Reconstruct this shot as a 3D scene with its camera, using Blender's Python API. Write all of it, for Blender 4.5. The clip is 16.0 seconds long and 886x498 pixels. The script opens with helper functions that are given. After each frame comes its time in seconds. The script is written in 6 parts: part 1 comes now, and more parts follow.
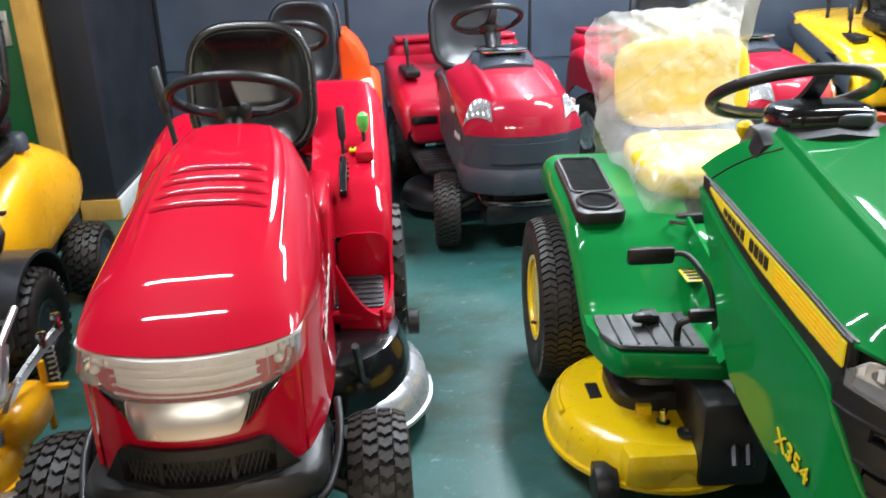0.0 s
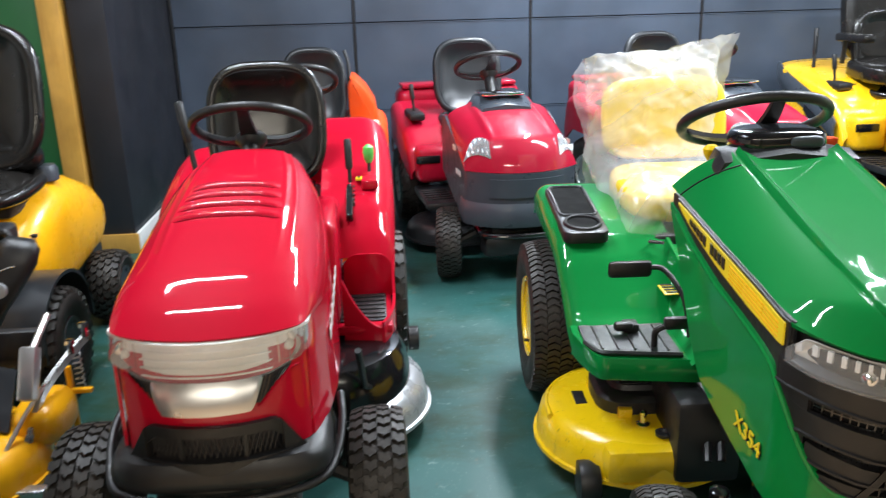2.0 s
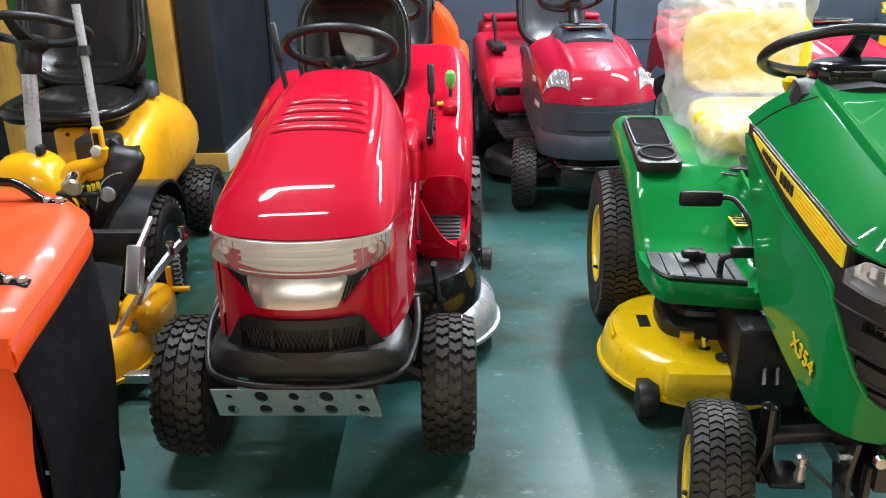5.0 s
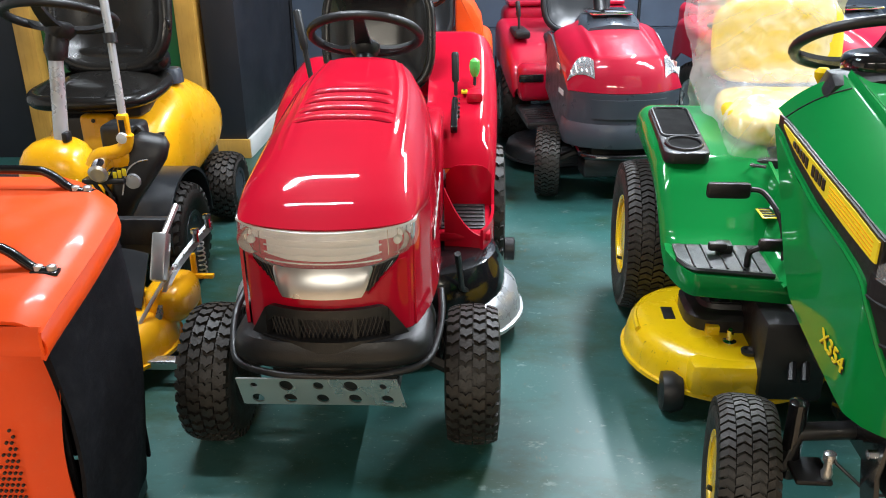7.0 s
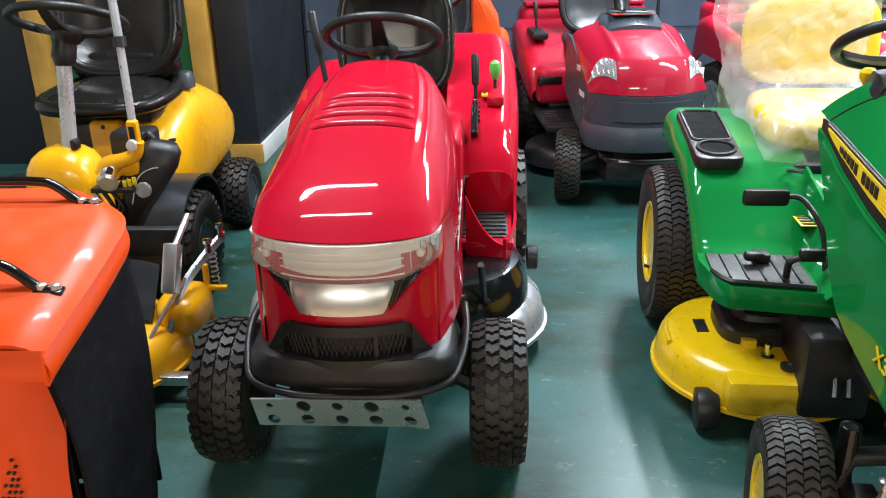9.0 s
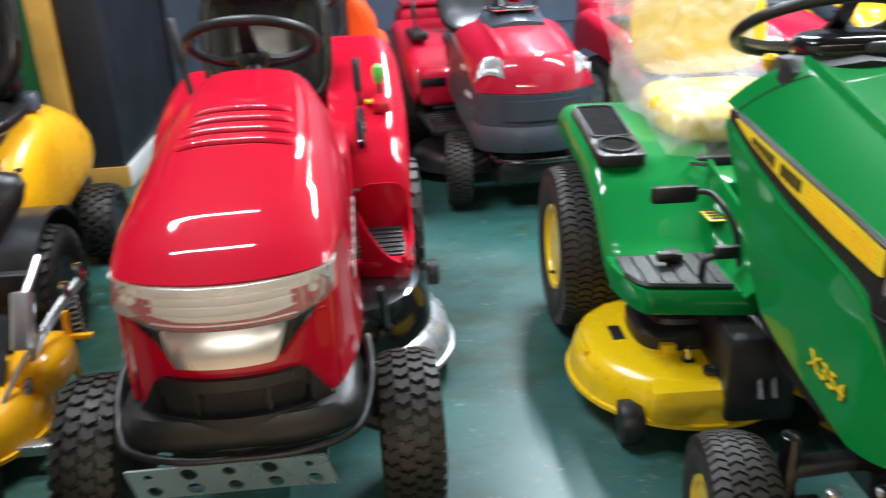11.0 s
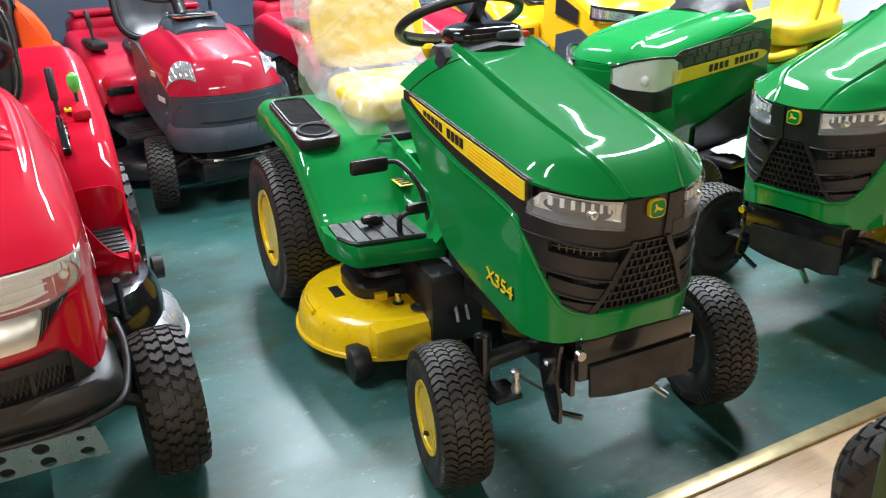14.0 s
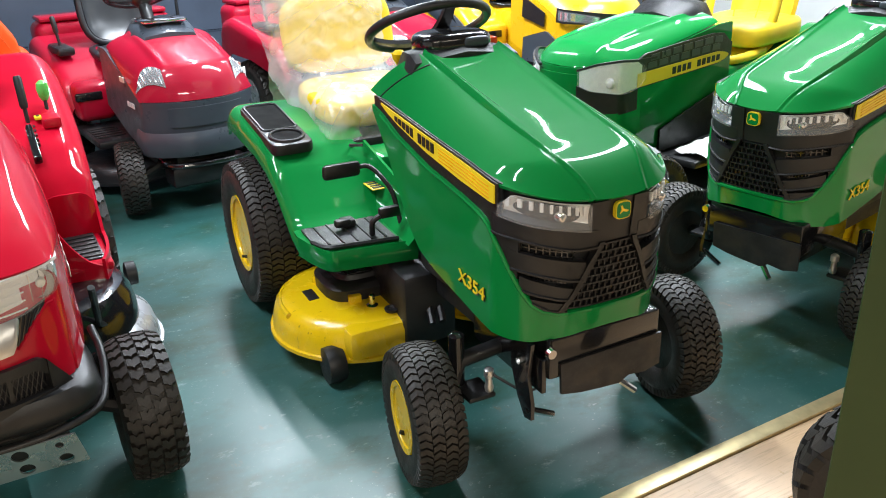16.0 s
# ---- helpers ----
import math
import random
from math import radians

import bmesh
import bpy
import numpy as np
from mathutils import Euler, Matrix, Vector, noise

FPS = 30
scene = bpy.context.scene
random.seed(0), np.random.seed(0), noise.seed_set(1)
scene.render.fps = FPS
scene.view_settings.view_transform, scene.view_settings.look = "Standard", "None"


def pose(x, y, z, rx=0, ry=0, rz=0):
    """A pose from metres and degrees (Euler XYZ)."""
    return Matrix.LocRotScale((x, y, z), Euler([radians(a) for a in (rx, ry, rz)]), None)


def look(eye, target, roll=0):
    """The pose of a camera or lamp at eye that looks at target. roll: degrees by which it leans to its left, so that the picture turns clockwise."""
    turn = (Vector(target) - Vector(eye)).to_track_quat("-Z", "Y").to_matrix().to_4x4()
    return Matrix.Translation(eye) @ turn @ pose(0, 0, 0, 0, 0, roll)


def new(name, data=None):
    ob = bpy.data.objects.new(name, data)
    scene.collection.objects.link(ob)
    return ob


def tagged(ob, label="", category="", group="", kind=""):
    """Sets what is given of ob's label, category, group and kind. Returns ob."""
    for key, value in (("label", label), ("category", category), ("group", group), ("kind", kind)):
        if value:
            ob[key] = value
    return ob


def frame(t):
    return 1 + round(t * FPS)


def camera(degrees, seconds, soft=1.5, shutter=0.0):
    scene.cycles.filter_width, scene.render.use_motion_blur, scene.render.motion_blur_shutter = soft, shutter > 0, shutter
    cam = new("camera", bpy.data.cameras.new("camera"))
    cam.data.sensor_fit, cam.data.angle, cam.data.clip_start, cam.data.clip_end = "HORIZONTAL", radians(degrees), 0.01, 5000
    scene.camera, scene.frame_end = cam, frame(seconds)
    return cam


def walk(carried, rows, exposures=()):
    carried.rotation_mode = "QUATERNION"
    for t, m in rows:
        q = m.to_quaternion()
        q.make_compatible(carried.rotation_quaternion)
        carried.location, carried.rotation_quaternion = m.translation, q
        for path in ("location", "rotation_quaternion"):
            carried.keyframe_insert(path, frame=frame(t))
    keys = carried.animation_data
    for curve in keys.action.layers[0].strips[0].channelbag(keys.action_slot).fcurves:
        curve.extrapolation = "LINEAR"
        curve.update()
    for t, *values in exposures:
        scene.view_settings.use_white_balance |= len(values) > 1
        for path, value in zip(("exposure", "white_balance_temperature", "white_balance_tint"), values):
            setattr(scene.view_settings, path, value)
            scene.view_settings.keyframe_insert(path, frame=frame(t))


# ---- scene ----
cam = camera(56.7, 16.0, soft=1.0, shutter=0.5)
PATH = [
    (0, (0.126, -0.264, 1.411), (0.281, 1.595, 0.689), -1.6),
    (0.5, (0.138, -0.247, 1.433), (0.371, 1.636, 0.8), -1.6),
    (1, (0.177, -0.321, 1.428), (0.397, 1.584, 0.86), -2.2),
    (1.5, (0.169, -0.401, 1.418), (0.385, 1.498, 0.832), -2.3),
    (2, (0.139, -0.492, 1.373), (0.28, 1.411, 0.776), -1.5),
    (2.5, (0.111, -0.583, 1.368), (0.157, 1.303, 0.704), -0.9),
    (3, (0.143, -0.624, 1.359), (0.167, 1.256, 0.677), -0.8),
    (3.5, (0.171, -0.637, 1.361), (0.177, 1.237, 0.663), -0.7),
    (4, (0.181, -0.627, 1.352), (0.169, 1.242, 0.639), -0.7),
    (4.5, (0.14, -0.622, 1.354), (0.114, 1.242, 0.631), -0.7),
    (7, (0.109, -0.61, 1.367), (0.025, 1.235, 0.601), -0.7),
    (7.5, (0.099, -0.601, 1.364), (0.007, 1.245, 0.601), -0.7),
    (8, (0.08, -0.595, 1.366), (-0.021, 1.25, 0.602), -0.9),
    (10.5, (0.064, -0.322, 1.317), (-0.044, 1.527, 0.56), -1.5),
    (11, (0.053, -0.296, 1.315), (0.209, 1.547, 0.553), -2.4),
    (11.5, (0.135, -0.285, 1.319), (0.579, 1.505, 0.546), -1.6),
    (12, (0.109, -0.275, 1.316), (0.718, 1.465, 0.54), -1.2),
    (12.5, (0.024, -0.29, 1.328), (0.716, 1.421, 0.557), -1.6),
    (13, (-0.033, -0.372, 1.327), (0.724, 1.312, 0.558), -1.6),
    (13.5, (-0.057, -0.516, 1.346), (0.741, 1.149, 0.577), -1.6),
    (14, (-0.089, -0.604, 1.351), (0.754, 1.035, 0.575), -1.6),
    (14.5, (-0.097, -0.642, 1.353), (0.782, 0.976, 0.573), -1.5),
    (15, (-0.099, -0.647, 1.367), (0.794, 0.964, 0.589), -1.5),
    (15.5, (-0.111, -0.636, 1.381), (0.792, 0.971, 0.605), -1.4),
    (16, (-0.111, -0.637, 1.374), (0.794, 0.968, 0.597), -1.6),
]
walk(cam, [(t, look(eye, target, roll)) for t, eye, target, roll in PATH])

# ---- light ----
world = bpy.data.worlds.new("world")
scene.world = world
world.use_nodes = True
world.node_tree.nodes["Background"].inputs[0].default_value = (0.9, 0.95, 1.0, 1)
world.node_tree.nodes["Background"].inputs[1].default_value = 0.06
scene.view_settings.exposure = 0.1


def tube_or_fill_lamp(name, x, y, z, length, width, watts, along="x", color=(0.84, 0.915, 1.0)):
    """A long narrow lamp that shines down: a ceiling tube or an added fill."""
    lamp = bpy.data.lights.new(name, "AREA")
    lamp.shape, lamp.size, lamp.size_y, lamp.energy = "RECTANGLE", length, width, watts
    lamp.color = color
    ob = new(name, lamp)
    ob.matrix_basis = pose(x, y, z, 0, 0, 0 if along == "x" else 90)
    return ob


tube_or_fill_lamp("ceiling_tube", -0.85, 2.35, 2.98, 1.2, 0.06, 62)
tube_or_fill_lamp("ceiling_tube", -0.80, 1.5, 2.98, 1.2, 0.06, 48)
tube_or_fill_lamp("ceiling_tube", 3.1, 2.1, 2.98, 2.2, 0.30, 165)
tube_or_fill_lamp("ceiling_tube", 1.5, 4.2, 2.98, 2.2, 0.07, 225, "y")
# unseen fill, added so that the yellow tractor gets light
tube_or_fill_lamp("ceiling_tube", 4.7, 3.6, 2.98, 2.4, 0.07, 130)
# added warm fill from behind the viewer, for the machines' fronts; no source is seen
tube_or_fill_lamp("ceiling_tube", -0.7, -4.0, 2.98, 2.4, 0.3, 165, "x", (1.0, 0.92, 0.78))
tube_or_fill_lamp("ceiling_tube", 2.4, -4.0, 2.98, 2.4, 0.3, 60, "x", (1.0, 0.92, 0.78))


# ---- materials ----
def material(name, color, rough=0.5, metal=0.0, vary=0.12, scale=8.0, bump=0.0, bump_scale=60.0, coat=0.0, dirt=None, dirt_amount=0.0,
             dirt_scale=3.0, rough_vary=0.08, spec=0.5):
    """A node material: base colour with variation at two scales, patchy dirt, uneven gloss and fine relief."""
    m = bpy.data.materials.new(name)
    m.use_nodes = True
    nt = m.node_tree
    n, l = nt.nodes, nt.links
    b = n["Principled BSDF"]
    b.inputs["Metallic"].default_value = metal
    b.inputs["Coat Weight"].default_value = coat
    b.inputs["Coat Roughness"].default_value = 0.04
    b.inputs["Specular IOR Level"].default_value = spec
    co = n.new("ShaderNodeTexCoord")

    def field(sc, detail=4.0):
        t = n.new("ShaderNodeTexNoise")
        t.inputs["Scale"].default_value, t.inputs["Detail"].default_value = sc, detail
        l.new(co.outputs["Object"], t.inputs["Vector"])
        return t.outputs[0]

    def spread(value, lo, hi, a=0.3, z=0.7):
        r = n.new("ShaderNodeMapRange")
        r.inputs[1].default_value, r.inputs[2].default_value, r.inputs[3].default_value, r.inputs[4].default_value = a, z, lo, hi
        l.new(value, r.inputs[0])
        return r.outputs[0]

    def blend(fac, a, c):
        x = n.new("ShaderNodeMix")
        x.data_type = "RGBA"
        l.new(fac, x.inputs[0])
        for socket, v in ((x.inputs[6], a), (x.inputs[7], c)):
            if isinstance(v, tuple):
                socket.default_value = (*v, 1)
            else:
                l.new(v, socket)
        return x.outputs[2]

    dark = tuple(c * (1 - vary) for c in color)
    light = tuple(min(1, c * (1 + vary)) for c in color)
    c = blend(spread(field(scale), 0, 1), dark, light)
    if dirt:
        c = blend(spread(field(dirt_scale, 9.0), 0, dirt_amount, 0.52, 0.72), c, dirt)
        c = blend(spread(field(dirt_scale * 14, 6.0), 0, dirt_amount, 0.62, 0.72), c, dirt)
    l.new(c, b.inputs["Base Color"])
    l.new(spread(field(scale * 2.3), max(0.02, rough - rough_vary), rough + rough_vary), b.inputs["Roughness"])
    if bump:
        bp = n.new("ShaderNodeBump")
        bp.inputs["Strength"].default_value, bp.inputs["Distance"].default_value = bump, 0.004
        l.new(field(bump_scale, 3.0), bp.inputs["Height"])
        l.new(bp.outputs[0], b.inputs["Normal"])
    return m


RED = material("red_paint", (0.455, 0.003, 0.020), 0.5, vary=0.04, scale=3, coat=0.85, rough_vary=0.03, spec=0.04)
RED_DULL = material("red_plastic", (0.36, 0.004, 0.024), 0.45, vary=0.05, scale=4, coat=0.7, rough_vary=0.05, spec=0.15)
GREEN = material("green_paint", (0.003, 0.212, 0.041), 0.5, vary=0.05, scale=3, coat=0.8, rough_vary=0.05, spec=0.04)
YELLOW = material("yellow_paint", (0.83, 0.56, 0.006), 0.25, vary=0.05, scale=4, coat=0.4, dirt=(0.35, 0.22, 0.03), dirt_amount=0.25, dirt_scale=9)
CAB_YELLOW = material("orange_yellow_paint", (0.86, 0.47, 0.008), 0.3, vary=0.05, scale=4, coat=0.5)
AMBER = material("amber_yellow_paint", (0.92, 0.44, 0.008), 0.28, vary=0.05, scale=4, coat=0.3)
ORANGE = material("orange_plastic", (0.80, 0.075, 0.008), 0.40, vary=0.06, scale=5, coat=0.12, dirt=(0.75, 0.3, 0.2), dirt_amount=0.08, dirt_scale=12, spec=0.3)
BLACK = material("black_plastic", (0.012, 0.012, 0.013), 0.42, vary=0.25, scale=20, bump=0.15, bump_scale=400)
BLACK_GLOSS = material("black_paint", (0.008, 0.008, 0.009), 0.16, vary=0.2, scale=8, coat=0.4)
VINYL = material("black_vinyl", (0.010, 0.009, 0.008), 0.24, vary=0.15, scale=6, bump=0.03, bump_scale=160, rough_vary=0.05)
GREY_VINYL = material("grey_vinyl", (0.015, 0.017, 0.020), 0.36, vary=0.12, scale=6, bump=0.03, bump_scale=160)
RUBBER = material("tyre_rubber", (0.021, 0.018, 0.015), 0.55, vary=0.3, scale=14, bump=0.3, bump_scale=150, dirt=(0.065, 0.055, 0.044), dirt_amount=0.40, dirt_scale=10)
GREY = material("slate_grey_plastic", (0.048, 0.058, 0.072), 0.34, vary=0.08, scale=8, bump=0.08, bump_scale=300)
STEEL = material("brushed_steel", (0.66, 0.66, 0.65), 0.30, metal=0.85, vary=0.05, scale=6, rough_vary=0.05)
CHROME = material("chrome", (0.8, 0.8, 0.8), 0.10, metal=1.0, vary=0.06, scale=10, rough_vary=0.04)
SILVER = material("silver_paint", (0.52, 0.54, 0.56), 0.30, metal=0.5, vary=0.08, scale=8)
DARK_STEEL = material("dark_steel", (0.03, 0.03, 0.032), 0.45, metal=0.4, vary=0.3, scale=18, dirt=(0.10, 0.08, 0.06), dirt_amount=0.3, dirt_scale=14)
FABRIC = material("black_fabric", (0.0045, 0.005, 0.0075), 0.8, vary=0.25, scale=40, bump=0.4, bump_scale=500, dirt=(0.12, 0.12, 0.13), dirt_amount=0.05, dirt_scale=24, spec=0.15)
KNOB = material("green_knob_plastic", (0.12, 0.55, 0.10), 0.3, vary=0.05)
DECAL = material("decal_yellow", (0.86, 0.66, 0.02), 0.4, vary=0.05)
WHITE = material("white_plastic", (0.72, 0.72, 0.70), 0.4, vary=0.05)
CREAM = material("cream_plastic", (0.60, 0.56, 0.45), 0.4, vary=0.08)
CUSHION = material("yellow_vinyl", (0.86, 0.60, 0.03), 0.42, vary=0.08, scale=7, bump=0.1, bump_scale=120)
FLOOR = material("teal_painted_concrete", (0.025, 0.098, 0.089), 0.42, vary=0.34, scale=0.9, bump=0.10, bump_scale=14, dirt=(0.16, 0.24, 0.22), dirt_amount=0.26, dirt_scale=2.0, rough_vary=0.12, spec=0.5)
PANEL = material("dark_metal_panel", (0.050, 0.066, 0.094), 0.36, metal=0.0, vary=0.22, scale=2.5, bump=0.06, bump_scale=60, dirt=(0.06, 0.065, 0.075), dirt_amount=0.3, dirt_scale=1.6)
PANEL_DARK = material("black_wall_board", (0.012, 0.013, 0.018), 0.5, vary=0.2, scale=3)
LAMINATE = material("wood_laminate", (0.74, 0.51, 0.31), 0.35, vary=0.12, scale=5)
BOWL = material("lamp_bowl", (0.86, 0.87, 0.88), 0.2, metal=0.15, vary=0.08, scale=60)
PINE = material("varnished_pine", (0.55, 0.30, 0.06), 0.38, vary=0.2, scale=5)
DOOR_GREEN = material("green_door_paint", (0.012, 0.10, 0.03), 0.4, vary=0.1, scale=4)
POST_GREEN = material("olive_green_paint", (0.021, 0.050, 0.008), 0.55, vary=0.08, scale=3)
PLASTER = material("white_plaster", (0.72, 0.72, 0.70), 0.8, vary=0.05, scale=2)
CEILING = material("dark_ceiling_board", (0.10, 0.10, 0.105), 0.85, vary=0.08, scale=2)
# near-black colour that paints the shade inside the tray's wells
RECESS_SHADE = material("recess_shade", (0.004, 0.004, 0.004), 0.8, vary=0.2, spec=0.1)
BRASS = material("brass_strip", (0.62, 0.51, 0.28), 0.42, metal=0.6, vary=0.15, scale=20)


def scuff_or_shade(m, color, scale, lo, hi, amount, stretch=(1, 1, 1)):
    """Lays sparse marks, or patches of painted shade, with shapes of their own over a material."""
    n, l = m.node_tree.nodes, m.node_tree.links
    bs = n["Principled BSDF"]
    old = bs.inputs["Base Color"].links[0].from_socket
    co, mp, t, r, x = (n.new(k) for k in ("ShaderNodeTexCoord", "ShaderNodeMapping", "ShaderNodeTexNoise", "ShaderNodeMapRange", "ShaderNodeMix"))
    mp.inputs["Scale"].default_value = stretch
    mp.inputs["Rotation"].default_value = (0, 0, 0.5)
    t.inputs["Scale"].default_value, t.inputs["Detail"].default_value, t.inputs["Roughness"].default_value = scale, 8.0, 0.7
    r.inputs[1].default_value, r.inputs[2].default_value, r.inputs[3].default_value, r.inputs[4].default_value = lo, hi, 0, amount
    x.data_type = "RGBA"
    l.new(co.outputs["Object"], mp.inputs[0])
    l.new(mp.outputs[0], t.inputs["Vector"])
    l.new(t.outputs[0], r.inputs[0])
    l.new(r.outputs[0], x.inputs[0])
    l.new(old, x.inputs[6])
    x.inputs[7].default_value = (*color, 1)
    l.new(x.outputs[2], bs.inputs["Base Color"])


# dark olive patches: stains, and the machines' shade put into the floor colour
scuff_or_shade(FLOOR, (0.018, 0.050, 0.024), 2.2, 0.48, 0.62, 0.85, (1, 1.6, 1))
scuff_or_shade(FLOOR, (0.30, 0.38, 0.36), 9.0, 0.61, 0.70, 0.6, (1, 1.6, 1))
scuff_or_shade(FLOOR, (0.36, 0.44, 0.42), 60.0, 0.63, 0.68, 0.65, (1, 1.5, 1))
scuff_or_shade(FLOOR, (0.14, 0.10, 0.05), 5.0, 0.63, 0.70, 0.6, (2, 1, 1))
scuff_or_shade(FLOOR, (0.30, 0.38, 0.36), 30.0, 0.66, 0.70, 0.5, (1, 4, 1))
scuff_or_shade(FLOOR, (0.42, 0.48, 0.46), 14.0, 0.655, 0.685, 0.6, (1, 16, 1))
scuff_or_shade(FLOOR, (0.05, 0.035, 0.02), 26.0, 0.66, 0.70, 0.7)
scuff_or_shade(YELLOW, (0.20, 0.12, 0.02), 22.0, 0.64, 0.68, 0.8, (1, 3, 1))
scuff_or_shade(PANEL, (0.09, 0.095, 0.105), 7.0, 0.66, 0.72, 0.4, (1, 1, 5))
scuff_or_shade(LAMINATE, (0.42, 0.26, 0.14), 6.0, 0.50, 0.66, 0.5, (1, 18, 1))
scuff_or_shade(PINE, (0.36, 0.17, 0.03), 5.0, 0.50, 0.66, 0.5, (14, 14, 1))


def glass_like(name, tint, alpha, rough):
    """Clear plastic: partly see-through, glossy."""
    m = material(name, tint, rough, vary=0.05)
    m.node_tree.nodes["Principled BSDF"].inputs["Alpha"].default_value = alpha
    return m


LENS = glass_like("clear_lens", (0.88, 0.90, 0.92), 0.10, 0.03)
FILM = glass_like("plastic_film", (0.95, 0.96, 0.96), 0.40, 0.14)
# folds and double layers of the film are milkier than the rest
_n, _l = FILM.node_tree.nodes, FILM.node_tree.links
_t, _r = _n.new("ShaderNodeTexNoise"), _n.new("ShaderNodeMapRange")
_t.inputs["Scale"].default_value, _t.inputs["Detail"].default_value, _t.inputs["Distortion"].default_value = 3.2, 5.0, 0.8
_r.inputs[1].default_value, _r.inputs[2].default_value, _r.inputs[3].default_value, _r.inputs[4].default_value = 0.36, 0.70, 0.14, 0.50
_l.new(_n.new("ShaderNodeTexCoord").outputs["Object"], _t.inputs["Vector"])
_l.new(_t.outputs[0], _r.inputs[0])
_l.new(_r.outputs[0], _n["Principled BSDF"].inputs["Alpha"])


# ---- shaping helpers ----
def link(name, bm, mat, sharp=38):
    for e in bm.edges:
        e.smooth = e.calc_face_angle(0) < radians(sharp)
    for f in bm.faces:
        f.smooth = True
    me = bpy.data.meshes.new(name)
    bm.to_mesh(me)
    bm.free()
    me.materials.append(mat)
    return new(name, me)


def part(name, bm, mat, parent, label="", sharp=38):
    """Links a bmesh as one mesh object under a thing or a part."""
    ob = link(name, bm, mat, sharp)
    ob.parent = parent
    return tagged(ob, label)


def thing(name, m, label, category, group=""):
    ob = new(name)
    ob.empty_display_size = 0.1
    ob.matrix_basis = m
    return tagged(ob, label, category, group)


def solid(name, bm, mat, label, category, kind="", m=None, sharp=38):
    ob = link(name, bm, mat, sharp)
    if m is not None:
        ob.matrix_basis = m
    return tagged(ob, label, category, "", kind)


def box(x0, x1, y0, y1, z0, z1, bevel=0.006, m=None, seg=2):
    bm = bmesh.new()
    bmesh.ops.create_cube(bm, size=1)
    for v in bm.verts:
        v.co = Vector(((x0, x1)[v.co.x > 0], (y0, y1)[v.co.y > 0], (z0, z1)[v.co.z > 0]))
    if bevel:
        bmesh.ops.bevel(bm, geom=bm.edges[:], offset=bevel, segments=seg, profile=0.5, affect="EDGES")
    if m is not None:
        bm.transform(m)
    return bm


def join(*bms):
    out = bmesh.new()
    me = bpy.data.meshes.new("tmp")
    for b in bms:
        b.to_mesh(me)
        out.from_mesh(me)
        b.free()
    bpy.data.meshes.remove(me)
    return out


def loft(rings, cap=True, closed=True):
    """Skins rings of equally many points."""
    bm = bmesh.new()
    rows = [[bm.verts.new(p) for p in ring] for ring in rings]
    n = len(rings[0])
    for a, b in zip(rows, rows[1:]):
        for i in range(n if closed else n - 1):
            bm.faces.new((a[i], a[(i + 1) % n], b[(i + 1) % n], b[i]))
    if cap and closed:
        bm.faces.new(rows[0][::-1])
        bm.faces.new(rows[-1])
    bmesh.ops.recalc_face_normals(bm, faces=bm.faces[:])
    return bm


def surf(fn, nu, nv, thick=0.0, u=(0, 1), v=(0, 1)):
    """A sheet from fn(u, v), with a thickness."""
    grid = [[Vector(fn(u[0] + (u[1] - u[0]) * i / nu, v[0] + (v[1] - v[0]) * j / nv)) for i in range(nu + 1)] for j in range(nv + 1)]
    bm = loft(grid, cap=False, closed=False)
    if thick:
        bm.normal_update()
        bmesh.ops.solidify(bm, geom=bm.faces[:], thickness=thick)
        bmesh.ops.recalc_face_normals(bm, faces=bm.faces[:])
    return bm


def tube(path, r, n=10, closed=False):
    """A round bar along a path."""
    pts = [Vector(p) for p in path]
    rings, up = [], None
    for i, p in enumerate(pts):
        a = pts[i - 1] if i or closed else p
        b = pts[(i + 1) % len(pts)] if i + 1 < len(pts) or closed else p
        d = (b - a).normalized()
        if up is None:
            up = d.orthogonal().normalized()
        up = (up - d * up.dot(d)).normalized()
        side = d.cross(up)
        rr = r[i] if isinstance(r, (list, tuple)) else r
        rings.append([p + rr * (math.cos(k * math.tau / n) * up + math.sin(k * math.tau / n) * side) for k in range(n)])
    if closed:
        rings.append(rings[0])
    bm = loft(rings, cap=not closed)
    if closed:
        bmesh.ops.remove_doubles(bm, verts=bm.verts[:], dist=1e-6)
    return bm


def smooth_path(pts, steps=6):
    """A rounded line through points (Catmull-Rom)."""
    p = [Vector(q) for q in pts]
    p = [p[0] * 2 - p[1]] + p + [p[-1] * 2 - p[-2]]
    out = []
    for i in range(1, len(p) - 2):
        for k in range(steps):
            t = k / steps
            out.append(0.5 * (2 * p[i] + (p[i + 1] - p[i - 1]) * t + (2 * p[i - 1] - 5 * p[i] + 4 * p[i + 1] - p[i + 2]) * t * t
                              + (3 * p[i] - p[i - 1] - 3 * p[i + 1] + p[i + 2]) * t ** 3))
    return out + [p[-2]]


def lathe(profile, n=36, axis="x", at=(0, 0, 0), cap=True):
    """Turns (distance along the axis, radius) round an axis."""
    rings = []
    for h, r in profile:
        ring = []
        for k in range(n):
            c, s = r * math.cos(k * math.tau / n), r * math.sin(k * math.tau / n)
            ring.append(Vector(at) + Vector({"x": (h, c, s), "y": (c, h, s), "z": (c, s, h)}[axis]))
        rings.append(ring)
    return loft(rings, cap)


